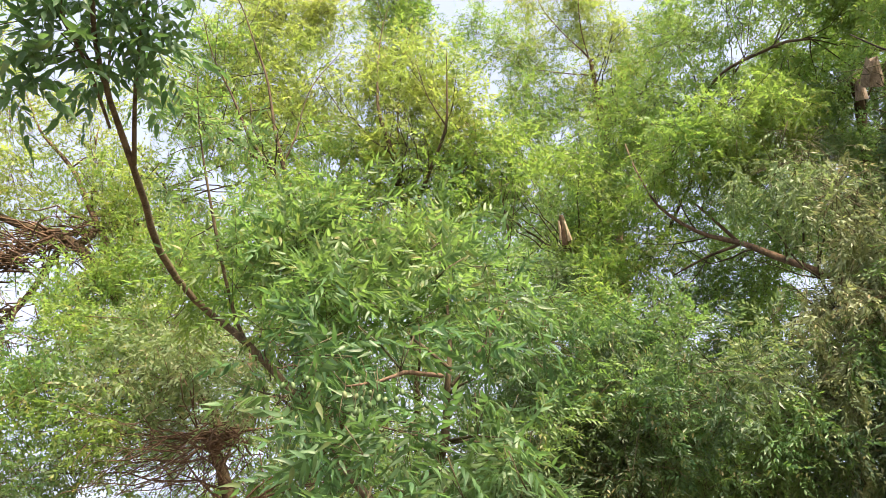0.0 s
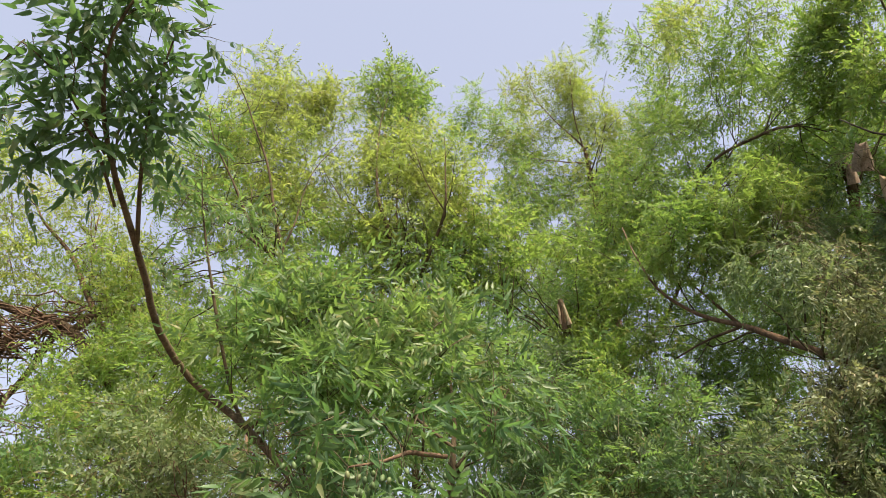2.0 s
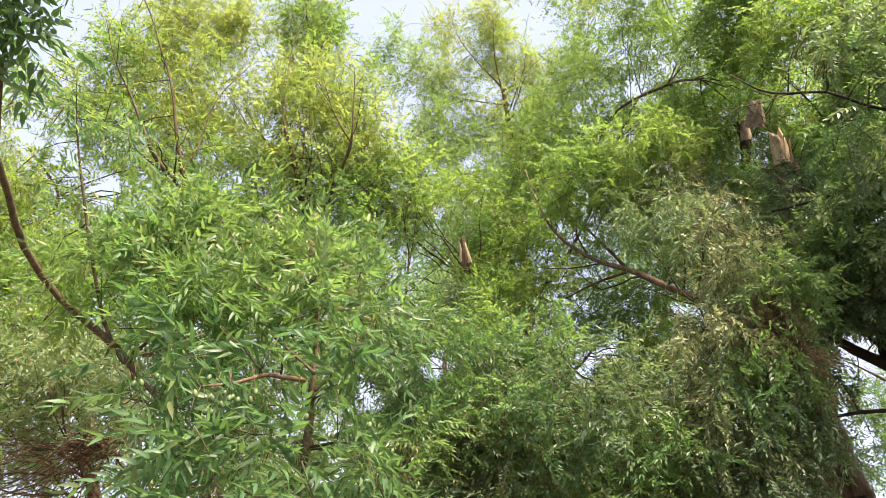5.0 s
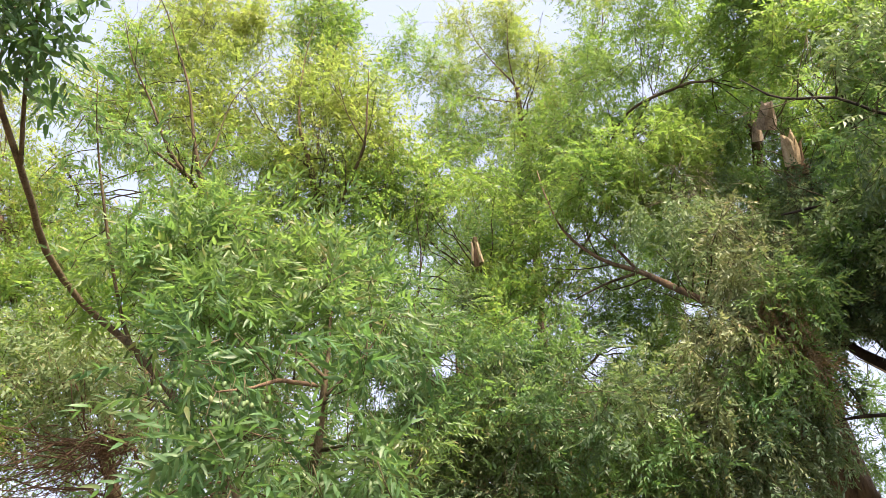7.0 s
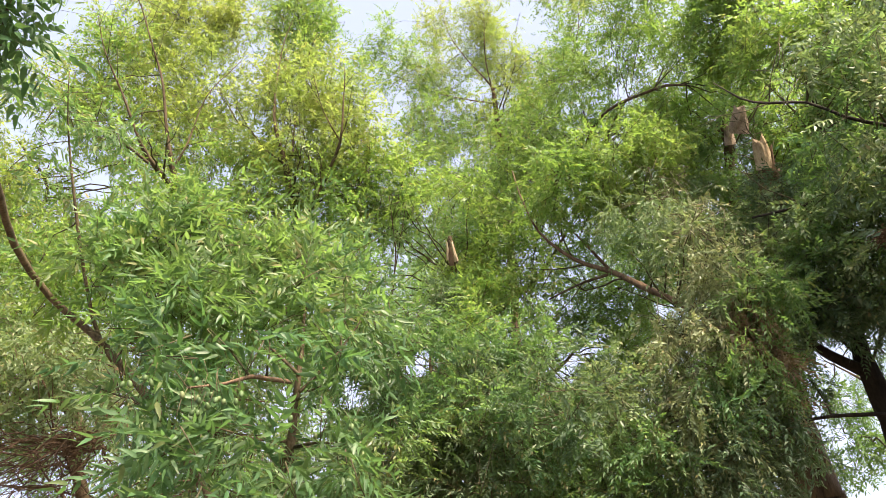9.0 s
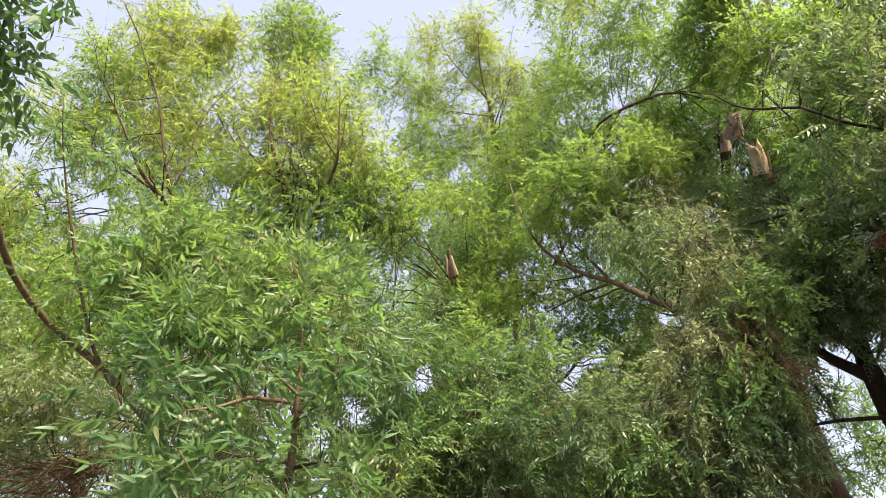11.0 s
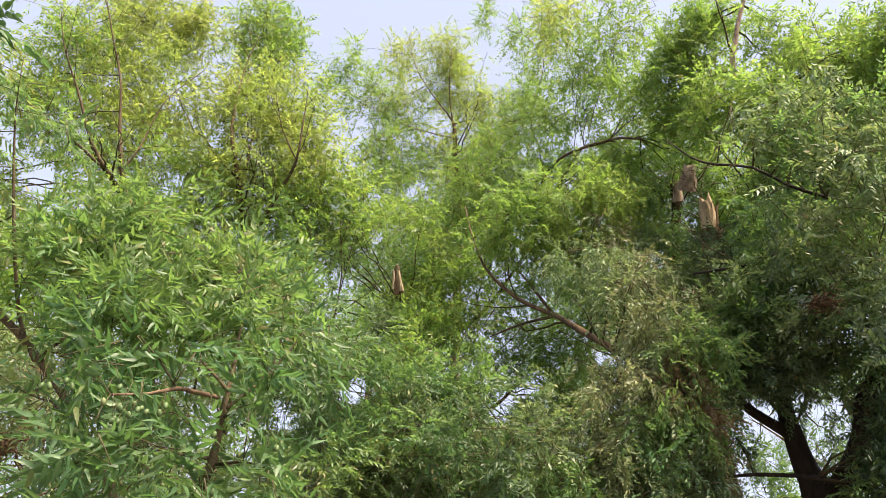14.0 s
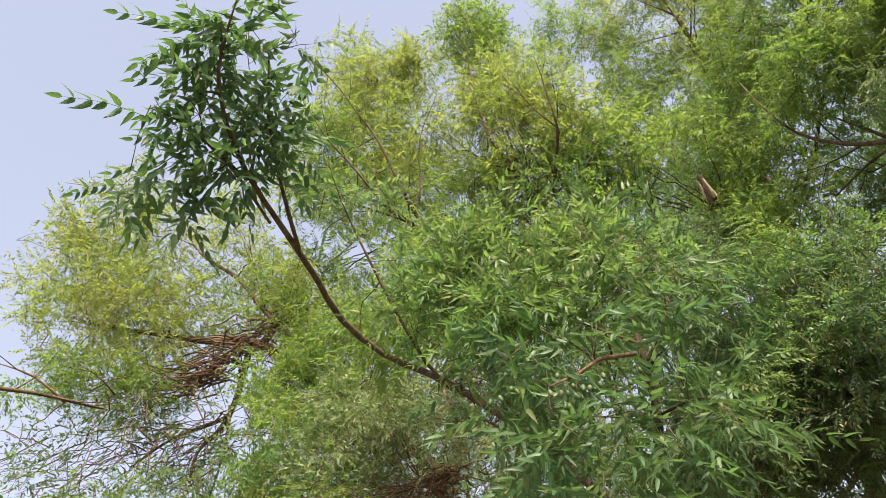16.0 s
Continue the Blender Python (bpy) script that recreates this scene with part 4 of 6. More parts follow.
# lower boughs take the darker leaf colour as painted-in shade
for spot, mat, fill, hang, sp in (
        ((1.80, 4.25, 4.72, 0.26), LEAF_SAGE, 1.0, 0.5, 0.40), ((1.95, 4.06, 4.74, 0.18), LEAF_OLIVE, 0.9, 0.5, 0.4), ((1.93, 3.92, 4.29, 0.23), LEAF_SAGE, 1.0, 0.6, 0.45), ((1.98, 3.88, 3.98, 0.24), LEAF_OLIVE, 1.0, 0.7, 0.5),
        ((2.11, 3.70, 3.78, 0.21), LEAF_MID, 0.9, 0.7, 0.5), ((1.81, 3.94, 3.61, 0.23), LEAF_OLIVE, 0.9, 0.75, 0.5), ((1.97, 3.87, 3.40, 0.25), LEAF_MID, 1.0, 0.75, 0.5), ((2.23, 3.99, 3.58, 0.19), LEAF_MID, 0.8, 0.75, 0.5),
        ((2.11, 3.91, 3.17, 0.21), LEAF_SHADED, 0.9, 0.7, 0.5), ((1.72, 3.96, 3.20, 0.23), LEAF_OLIVE, 0.9, 0.7, 0.5), ((1.51, 4.07, 3.11, 0.23), LEAF_MID, 0.9, 0.6, 0.5), ((1.85, 3.98, 3.02, 0.23), LEAF_SHADED, 0.9, 0.6, 0.5),
        ((1.73, 4.76, 5.18, 0.25), LEAF_FRESH, 0.8, 0.4, 0.4), ((1.45, 4.80, 5.38, 0.29), LEAF_FRESH, 0.9, 0.3, 0.4), ((1.77, 4.56, 5.40, 0.29), LEAF_FRESH, 0.9, 0.3, 0.4), ((2.05, 4.50, 5.51, 0.25), LEAF_FRESH, 0.8, 0.3, 0.4),
        ((0.78, 4.27, 3.48, 0.26), LEAF_SHADED, 0.72, 0.18, 0.42), ((0.95, 4.22, 3.74, 0.23), LEAF_MID, 0.66, 0.18, 0.42), ((0.57, 4.21, 3.18, 0.25), LEAF_SHADED, 0.72, 0.18, 0.42), ((0.98, 4.28, 3.16, 0.27), LEAF_MID, 0.72, 0.18, 0.42),
        ((1.29, 4.46, 3.32, 0.26), LEAF_SHADED, 0.66, 0.18, 0.42), ((0.74, 4.45, 3.95, 0.18), LEAF_FRESH, 0.7, 0.18, 0.42), ((0.42, 4.32, 3.83, 0.16), LEAF_MID, 0.6, 0.18, 0.42), ((0.24, 4.33, 4.00, 0.16), LEAF_MID, 0.6, 0.18, 0.42), ((0.69, 4.50, 3.09, 0.25), LEAF_SHADED, 0.66, 0.18, 0.42),
        ((2.76, 4.32, 4.98, 0.22), LEAF_SHADED, 0.7, 0.4, 0.4), ((2.29, 4.31, 4.53, 0.22), LEAF_SAGE, 0.8, 0.5, 0.4)):
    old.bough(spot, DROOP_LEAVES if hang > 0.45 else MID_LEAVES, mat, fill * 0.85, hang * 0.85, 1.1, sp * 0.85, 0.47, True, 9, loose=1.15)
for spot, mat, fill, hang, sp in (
        ((0.26, 4.96, 3.03, 0.32), LEAF_MID, 0.8, 0.3, 0.45), ((0.58, 4.94, 3.04, 0.32), LEAF_SHADED, 0.8, 0.4, 0.45), ((0.92, 5.07, 3.10, 0.33), LEAF_MID, 0.8, 0.4, 0.45), ((1.33, 5.40, 3.22, 0.36), LEAF_SHADED, 0.8, 0.4, 0.45), ((1.50, 4.77, 3.01, 0.32), LEAF_MID, 0.8, 0.5, 0.45), ((1.86, 4.67, 2.94, 0.27), LEAF_OLIVE, 0.8, 0.5, 0.45),
        ((2.28, 4.33, 4.18, 0.23), LEAF_SAGE, 0.8, 0.5, 0.45), ((2.67, 4.53, 4.59, 0.24), LEAF_SHADED, 0.9, 0.4, 0.4), ((2.39, 4.17, 3.94, 0.23), LEAF_SAGE, 0.9, 0.6, 0.45), ((2.14, 4.23, 3.67, 0.20), LEAF_SAGE, 0.8, 0.7, 0.5), ((2.26, 4.26, 3.49, 0.17), LEAF_OLIVE, 0.7, 0.7, 0.5), ((2.33, 4.33, 3.24, 0.13), LEAF_SAGE, 0.5, 0.7, 0.45), ((2.88, 4.57, 4.91, 0.19), LEAF_SHADED, 0.7, 0.4, 0.4),
        ((2.72, 4.42, 5.61, 0.07), LEAF_MID, 0.5, 0.3, 0.3), ((2.64, 4.47, 5.83, 0.09), LEAF_MID, 0.7, 0.3, 0.3), ((3.12, 4.45, 5.69, 0.15), LEAF_MID, 0.5, 0.3, 0.35), ((3.13, 4.57, 5.39, 0.16), LEAF_MID, 0.8, 0.3, 0.35), ((2.60, 4.78, 5.86, 0.16), LEAF_MID, 0.8, 0.3, 0.35),
        ((2.70, 4.80, 5.46, 0.09), LEAF_MID, 0.8, 0.3, 0.3), ((2.74, 4.73, 5.59, 0.06), LEAF_MID, 0.7, 0.3, 0.3), ((2.91, 4.99, 5.43, 0.12), LEAF_MID, 0.7, 0.3, 0.35), ((2.58, 4.94, 5.54, 0.16), LEAF_SAGE, 0.7, 0.4, 0.35), ((3.18, 5.38, 5.96, 0.28), LEAF_MID, 0.9, 0.3, 0.4), ((3.19, 5.04, 6.32, 0.26), LEAF_MID, 0.8, 0.3, 0.4), ((2.67, 4.77, 5.00, 0.19), LEAF_SAGE, 0.8, 0.4, 0.4)):
    old.bough(spot, DROOP_LEAVES if hang > 0.45 else MID_LEAVES, mat, fill * 0.85, hang * 0.85, 1.1, sp * 0.85, 0.47, True, 9, loose=1.15)
for spot, mat in (((2.62, 4.20, 4.70, 0.17), LEAF_SAGE), ((2.50, 4.22, 4.41, 0.18), LEAF_SAGE), ((2.59, 4.63, 4.88, 0.16), LEAF_MID)):
    old.bough(spot, MID_LEAVES, mat, 0.8, 0.35, 1.0, 0.32, 0.47, True, 9)
old.scatter((-0.1, 3.8, 2.8), (1.15, 4.8, 3.75), 24, (LEAF_NEAR, LEAF_MID, LEAF_SHADED), 0.45, 0.48, MID_LEAVES)
old.scatter((1.2, 4.0, 2.5), (2.3, 4.9, 3.4), 10, (LEAF_SAGE, LEAF_SHADED, LEAF_SHADED), 0.45, 0.48, MID_LEAVES, hang=0.4)
for spot in ((2.06, 3.80, 3.68, 0.15), (2.18, 3.89, 3.53, 0.14), (2.18, 4.00, 3.32, 0.13), (2.01, 3.82, 3.60, 0.12), (2.10, 3.88, 3.85, 0.12)):
    old.bough(spot, DROOP_LEAVES, LEAF_DRY, 0.8, 0.6, 1.0, 0.32, 0.45, True, 8)
old.finish()

# ---- forked tree beside it, crown shade put into its bark colour ----
dark = Tree("forked_neem_tree", "forked neem tree with trunk coloured dark for shade and dense shady crown", (0, 0, 0), BARK_SHADED, seed=41)
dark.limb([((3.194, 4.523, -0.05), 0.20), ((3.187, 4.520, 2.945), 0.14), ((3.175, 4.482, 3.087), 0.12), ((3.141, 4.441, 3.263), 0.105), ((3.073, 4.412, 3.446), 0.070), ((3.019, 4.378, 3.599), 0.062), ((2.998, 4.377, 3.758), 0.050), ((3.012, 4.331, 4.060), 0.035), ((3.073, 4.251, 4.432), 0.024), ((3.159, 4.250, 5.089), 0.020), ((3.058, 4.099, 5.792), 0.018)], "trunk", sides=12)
dark.limb([((3.062, 4.113, 5.777), 0.018), ((2.792, 3.764, 6.084), 0.020), ((2.781, 3.644, 6.245), 0.019), ((2.808, 3.505, 6.521), 0.015), ((2.874, 3.369, 6.824), 0.010)], "limb", bark=BARK_PALE, label="pale tan upper stem")
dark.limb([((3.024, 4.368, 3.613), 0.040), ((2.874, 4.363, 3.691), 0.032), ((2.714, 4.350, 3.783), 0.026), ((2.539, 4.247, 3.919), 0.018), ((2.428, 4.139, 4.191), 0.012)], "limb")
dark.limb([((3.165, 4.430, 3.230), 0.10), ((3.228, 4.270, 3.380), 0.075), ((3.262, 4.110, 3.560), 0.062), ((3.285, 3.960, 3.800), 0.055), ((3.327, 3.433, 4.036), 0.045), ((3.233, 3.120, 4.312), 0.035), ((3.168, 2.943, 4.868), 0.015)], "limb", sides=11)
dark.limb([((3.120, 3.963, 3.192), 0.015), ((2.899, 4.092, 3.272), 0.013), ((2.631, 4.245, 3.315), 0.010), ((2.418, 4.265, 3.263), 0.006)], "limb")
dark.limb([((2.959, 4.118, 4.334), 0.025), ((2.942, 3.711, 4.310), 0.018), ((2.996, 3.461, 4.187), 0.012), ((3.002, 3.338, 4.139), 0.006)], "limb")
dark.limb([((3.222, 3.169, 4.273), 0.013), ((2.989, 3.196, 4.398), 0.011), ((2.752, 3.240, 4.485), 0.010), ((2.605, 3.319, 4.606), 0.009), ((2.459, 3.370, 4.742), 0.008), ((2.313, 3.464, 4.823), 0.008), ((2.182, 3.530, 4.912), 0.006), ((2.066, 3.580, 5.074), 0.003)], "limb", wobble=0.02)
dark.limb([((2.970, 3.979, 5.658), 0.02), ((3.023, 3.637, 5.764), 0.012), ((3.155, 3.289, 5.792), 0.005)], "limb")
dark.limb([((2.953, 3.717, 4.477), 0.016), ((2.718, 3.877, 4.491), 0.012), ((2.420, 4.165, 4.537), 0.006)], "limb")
# crown shade is coloured in: lighter leaves high up, shade-dark ones low and inside
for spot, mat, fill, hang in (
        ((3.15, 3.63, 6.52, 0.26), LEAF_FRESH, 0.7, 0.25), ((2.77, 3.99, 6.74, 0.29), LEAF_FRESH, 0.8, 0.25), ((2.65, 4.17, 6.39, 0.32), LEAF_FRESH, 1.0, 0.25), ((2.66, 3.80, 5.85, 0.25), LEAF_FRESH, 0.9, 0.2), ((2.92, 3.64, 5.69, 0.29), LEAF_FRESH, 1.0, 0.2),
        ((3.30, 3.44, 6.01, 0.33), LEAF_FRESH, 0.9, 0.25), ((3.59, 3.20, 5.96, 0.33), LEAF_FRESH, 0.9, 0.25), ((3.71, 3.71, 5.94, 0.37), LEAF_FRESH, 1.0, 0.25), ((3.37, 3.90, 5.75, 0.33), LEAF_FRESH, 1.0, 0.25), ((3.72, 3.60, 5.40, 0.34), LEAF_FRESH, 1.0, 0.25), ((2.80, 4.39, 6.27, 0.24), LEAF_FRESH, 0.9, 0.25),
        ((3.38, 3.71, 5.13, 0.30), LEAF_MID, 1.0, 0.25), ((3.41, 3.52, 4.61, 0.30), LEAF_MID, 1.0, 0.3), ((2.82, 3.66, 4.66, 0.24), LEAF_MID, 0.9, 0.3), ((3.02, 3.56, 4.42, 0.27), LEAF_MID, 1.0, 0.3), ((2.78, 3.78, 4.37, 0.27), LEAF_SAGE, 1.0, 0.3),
        ((2.65, 3.99, 4.21, 0.23), LEAF_MID, 1.0, 0.35), ((2.89, 3.90, 4.11, 0.27), LEAF_SHADED, 1.0, 0.35), ((3.16, 3.71, 4.08, 0.28), LEAF_MID, 0.9, 0.35), ((3.27, 3.48, 4.06, 0.28), LEAF_SHADED, 0.9, 0.35), ((2.65, 4.16, 3.96, 0.21), LEAF_SHADED, 0.9, 0.4), ((2.91, 4.13, 3.94, 0.20), LEAF_SHADED, 0.6, 0.4),
        ((3.54, 3.93, 3.92, 0.23), LEAF_SHADED, 0.6, 0.35), ((3.39, 4.26, 4.07, 0.20), LEAF_SHADED, 0.35, 0.35), ((3.29, 3.90, 3.34, 0.26), LEAF_SHADED, 0.7, 0.35), ((3.53, 5.62, 4.07, 0.21), LEAF_MID, 0.6, 0.35), ((3.13, 4.08, 3.20, 0.17), LEAF_MID, 0.5, 0.35), ((2.63, 4.37, 3.59, 0.12), LEAF_SHADED, 0.6, 0.4),
        ((3.46, 4.10, 4.00, 0.19), LEAF_SHADED, 0.8, 0.3), ((3.24, 3.68, 3.55, 0.20), LEAF_SHADED, 0.9, 0.3), ((3.06, 3.78, 3.39, 0.15), LEAF_SHADED, 0.7, 0.3), ((3.43, 4.52, 4.05, 0.18), LEAF_SHADED, 0.5, 0.3), ((3.18, 3.82, 3.09, 0.23), LEAF_MID, 0.9, 0.3), ((3.60, 5.71, 3.76, 0.28), LEAF_MID, 0.7, 0.3), ((3.74, 4.93, 3.86, 0.17), LEAF_SHADED, 0.5, 0.3), ((2.88, 4.41, 3.96, 0.17), LEAF_SHADED, 0.8, 0.3),
        ((3.95, 3.41, 5.51, 0.39), LEAF_FRESH, 0.8, 0.3), ((3.39, 3.19, 4.24, 0.31), LEAF_MID, 0.8, 0.3), ((3.46, 3.63, 3.55, 0.31), LEAF_SHADED, 0.6, 0.3), ((3.64, 2.96, 5.79, 0.34), LEAF_FRESH, 0.8, 0.3),
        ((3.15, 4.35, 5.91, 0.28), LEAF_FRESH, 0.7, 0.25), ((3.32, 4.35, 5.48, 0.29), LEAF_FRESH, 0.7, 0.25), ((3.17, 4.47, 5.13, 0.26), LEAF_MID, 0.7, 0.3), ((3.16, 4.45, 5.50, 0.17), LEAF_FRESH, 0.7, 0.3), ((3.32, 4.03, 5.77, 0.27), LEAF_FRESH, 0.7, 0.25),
        ((3.12, 3.78, 3.57, 0.19), LEAF_SHADED, 0.9, 0.3), ((3.14, 3.74, 3.35, 0.18), LEAF_SHADED, 0.9, 0.3), ((2.67, 3.96, 6.80, 0.24), LEAF_FRESH, 0.8, 0.25), ((3.17, 3.81, 6.38, 0.23), LEAF_FRESH, 0.8, 0.25), ((2.81, 3.80, 6.85, 0.17), LEAF_FRESH, 0.8, 0.25),
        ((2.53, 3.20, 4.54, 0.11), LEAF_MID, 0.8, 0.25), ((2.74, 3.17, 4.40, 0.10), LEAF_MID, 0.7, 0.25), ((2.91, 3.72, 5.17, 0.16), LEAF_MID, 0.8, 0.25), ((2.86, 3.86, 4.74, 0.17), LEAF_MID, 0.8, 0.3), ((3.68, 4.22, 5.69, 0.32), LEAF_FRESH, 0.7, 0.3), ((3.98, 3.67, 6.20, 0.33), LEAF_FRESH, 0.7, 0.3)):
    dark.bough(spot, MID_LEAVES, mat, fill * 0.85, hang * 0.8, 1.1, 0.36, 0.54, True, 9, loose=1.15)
for spot, mat in (
        ((2.37, 3.27, 5.17, 0.17), LEAF_MID), ((2.50, 3.06, 4.98, 0.19), LEAF_SAGE), ((2.65, 2.91, 4.85, 0.21), LEAF_SAGE), ((2.77, 2.75, 4.74, 0.17), LEAF_MID), ((2.90, 2.65, 4.71, 0.19), LEAF_SAGE),
        ((2.43, 3.23, 4.89, 0.21), LEAF_SAGE), ((2.54, 3.03, 4.69, 0.17), LEAF_MID), ((2.67, 2.87, 4.57, 0.19), LEAF_SAGE), ((2.78, 2.72, 4.46, 0.21), LEAF_SAGE), ((2.44, 3.33, 4.48, 0.17), LEAF_MID),
        ((2.50, 3.00, 4.44, 0.19), LEAF_SAGE), ((2.62, 2.86, 4.31, 0.21), LEAF_SAGE), ((2.73, 2.71, 4.19, 0.17), LEAF_MID), ((2.50, 3.21, 4.22, 0.19), LEAF_SHADED), ((2.56, 2.95, 4.11, 0.21), LEAF_SAGE),
        ((2.66, 2.80, 3.99, 0.17), LEAF_MID), ((2.62, 3.26, 4.06, 0.19), LEAF_SAGE), ((2.67, 3.02, 3.93, 0.21), LEAF_SHADED), ((2.75, 2.88, 3.81, 0.17), LEAF_SAGE), ((2.77, 3.01, 3.63, 0.19), LEAF_SHADED)):
    dark.bough(spot, MID_LEAVES, mat, 0.42 if spot[2] > 4.3 else 0.22, 0.30, 1.0, 0.34, 0.56, True, 9, loose=1.3)
nest = Tree("dead_leaf_clump", "matted clump of brown dead twigs in the crown", (0, 0, 0), BARK_RED, DEAD, seed=141)
nest.root["category"] = "dead twigs"
nest.limb([((2.692, 3.563, 3.983), 0.006), ((2.742, 3.459, 3.974), 0.007), ((2.860, 3.454, 3.953), 0.004)], "branch")
tangle(nest, (2.74, 3.47, 3.96, 0.03), 90, 0.11, 0.005, 0.5, 0.0)
nest.finish()
dark.finish()

# ---- trees of the row behind ----
centre = Tree("tall_neem_tree", "tall slender neem tree with sunlit yellow-green crown", (0, 0, 0), BARK_OLD, seed=61, group="row of trees behind")
centre.limb([((-1.026, 7.788, -0.05), 0.0594), ((-1.182, 6.756, 4.402), 0.0459), ((-1.497, 5.969, 5.447), 0.0325), ((-1.572, 5.639, 5.686), 0.0279), ((-1.611, 5.503, 5.836), 0.0232), ((-1.677, 5.387, 6.096), 0.0140), ((-1.777, 5.197, 6.547), 0.0093), ((-1.971, 5.029, 7.037), 0.0056), ((-2.134, 4.884, 7.355), 0.0028)], "trunk", sides=12)
centre.limb([((-1.557, 5.670, 5.653), 0.0232), ((-1.718, 5.299, 5.705), 0.0195), ((-1.816, 5.123, 5.858), 0.0130), ((-1.938, 4.981, 6.099), 0.0084), ((-2.078, 4.780, 6.369), 0.0046), ((-2.153, 4.643, 6.591), 0.0024)], "limb")
centre.limb([((-1.698, 5.317, 5.694), 0.0130), ((-1.866, 5.094, 5.707), 0.0093), ((-2.072, 4.938, 5.768), 0.0046), ((-2.197, 4.840, 5.801), 0.0024)], "limb")
centre.limb([((-1.596, 5.534, 5.805), 0.0111), ((-1.517, 5.473, 6.067), 0.0075), ((-1.447, 5.443, 6.574), 0.0046), ((-1.238, 5.458, 7.047), 0.0028)], "limb")
centre.limb([((-1.229, 6.544, 4.820), 0.0186), ((-1.461, 5.484, 4.693), 0.0116), ((-1.671, 4.853, 4.578), 0.0046)], "limb")
for line in centre.lines:
    lane(line, 1.1, 0.035, 5.4)
for spot, mat, fill in (
        ((-2.16, 5.61, 8.17, 0.31), LEAF_YELLOW, 0.7), ((-1.90, 5.73, 7.76, 0.36), LEAF_YELLOW, 0.9), ((-2.18, 5.61, 7.49, 0.32), LEAF_YELLOW, 0.8), ((-2.38, 5.36, 7.07, 0.36), LEAF_FRESH, 0.8), ((-2.00, 5.65, 6.95, 0.39), LEAF_YELLOW, 0.9), ((-2.59, 5.45, 6.58, 0.35), LEAF_YELLOW, 0.7),
        ((-2.21, 5.58, 6.33, 0.37), LEAF_FRESH, 0.7), ((-1.77, 5.85, 6.54, 0.40), LEAF_YELLOW, 0.8), ((-1.57, 5.85, 7.19, 0.40), LEAF_YELLOW, 0.9), ((-1.70, 5.78, 8.05, 0.30), LEAF_YELLOW, 0.8), ((-1.41, 5.87, 8.04, 0.30), LEAF_YELLOW, 0.8),
        ((-1.45, 6.01, 6.30, 0.37), LEAF_FRESH, 0.8), ((-1.83, 5.59, 5.86, 0.30), LEAF_FRESH, 0.4), ((-1.35, 5.68, 5.43, 0.38), LEAF_FRESH, 0.8), ((-1.62, 5.27, 5.00, 0.35), LEAF_FRESH, 0.8)):
    centre.bough(spot, FAR_LEAVES, mat, fill, 0.12, 1.3, 0.42, 0.64, True, 8, loose=1.12)
centre.finish()

bright = Tree("bushy_neem_tree", "bushy neem tree with bright yellow-green young foliage", (0, 0, 0), BARK_OLD, seed=71, group="row of trees behind")
bright.limb([((-0.331, 7.568, -0.05), 0.0432), ((-0.511, 6.268, 4.723), 0.0279), ((-0.630, 5.520, 5.649), 0.0279), ((-0.690, 5.343, 5.849), 0.0209), ((-0.787, 5.198, 6.136), 0.0130), ((-0.819, 5.179, 6.712), 0.0070), ((-0.770, 5.154, 7.278), 0.0032)], "trunk", sides=10)
bright.limb([((-0.562, 5.744, 5.366), 0.0186), ((-0.328, 5.319, 5.629), 0.0140), ((-0.217, 5.058, 5.789), 0.0111), ((-0.213, 4.904, 6.093), 0.0056), ((-0.213, 4.784, 6.344), 0.0024)], "limb")
bright.limb([((-0.217, 5.058, 5.789), 0.0065), ((-0.351, 4.895, 5.946), 0.0041), ((-0.438, 4.780, 6.186), 0.0024)], "limb")
bright.limb([((-0.556, 6.264, 4.718), 0.0186), ((0.145, 5.844, 4.740), 0.0121), ((0.259, 5.571, 4.991), 0.0065), ((0.232, 5.424, 5.204), 0.0046), ((0.176, 5.242, 5.443), 0.0024)], "limb")
bright.limb([((0.268, 5.571, 4.992), 0.0041), ((0.297, 5.420, 5.208), 0.0028), ((0.324, 5.339, 5.479), 0.0024)], "limb")
bright.limb([((-0.624, 5.346, 5.859), 0.0093), ((-0.650, 5.426, 6.789), 0.0065), ((-0.544, 5.232, 7.248), 0.0028)], "limb")
for line in bright.lines:
    lane(line, 1.1, 0.035, 4.9)
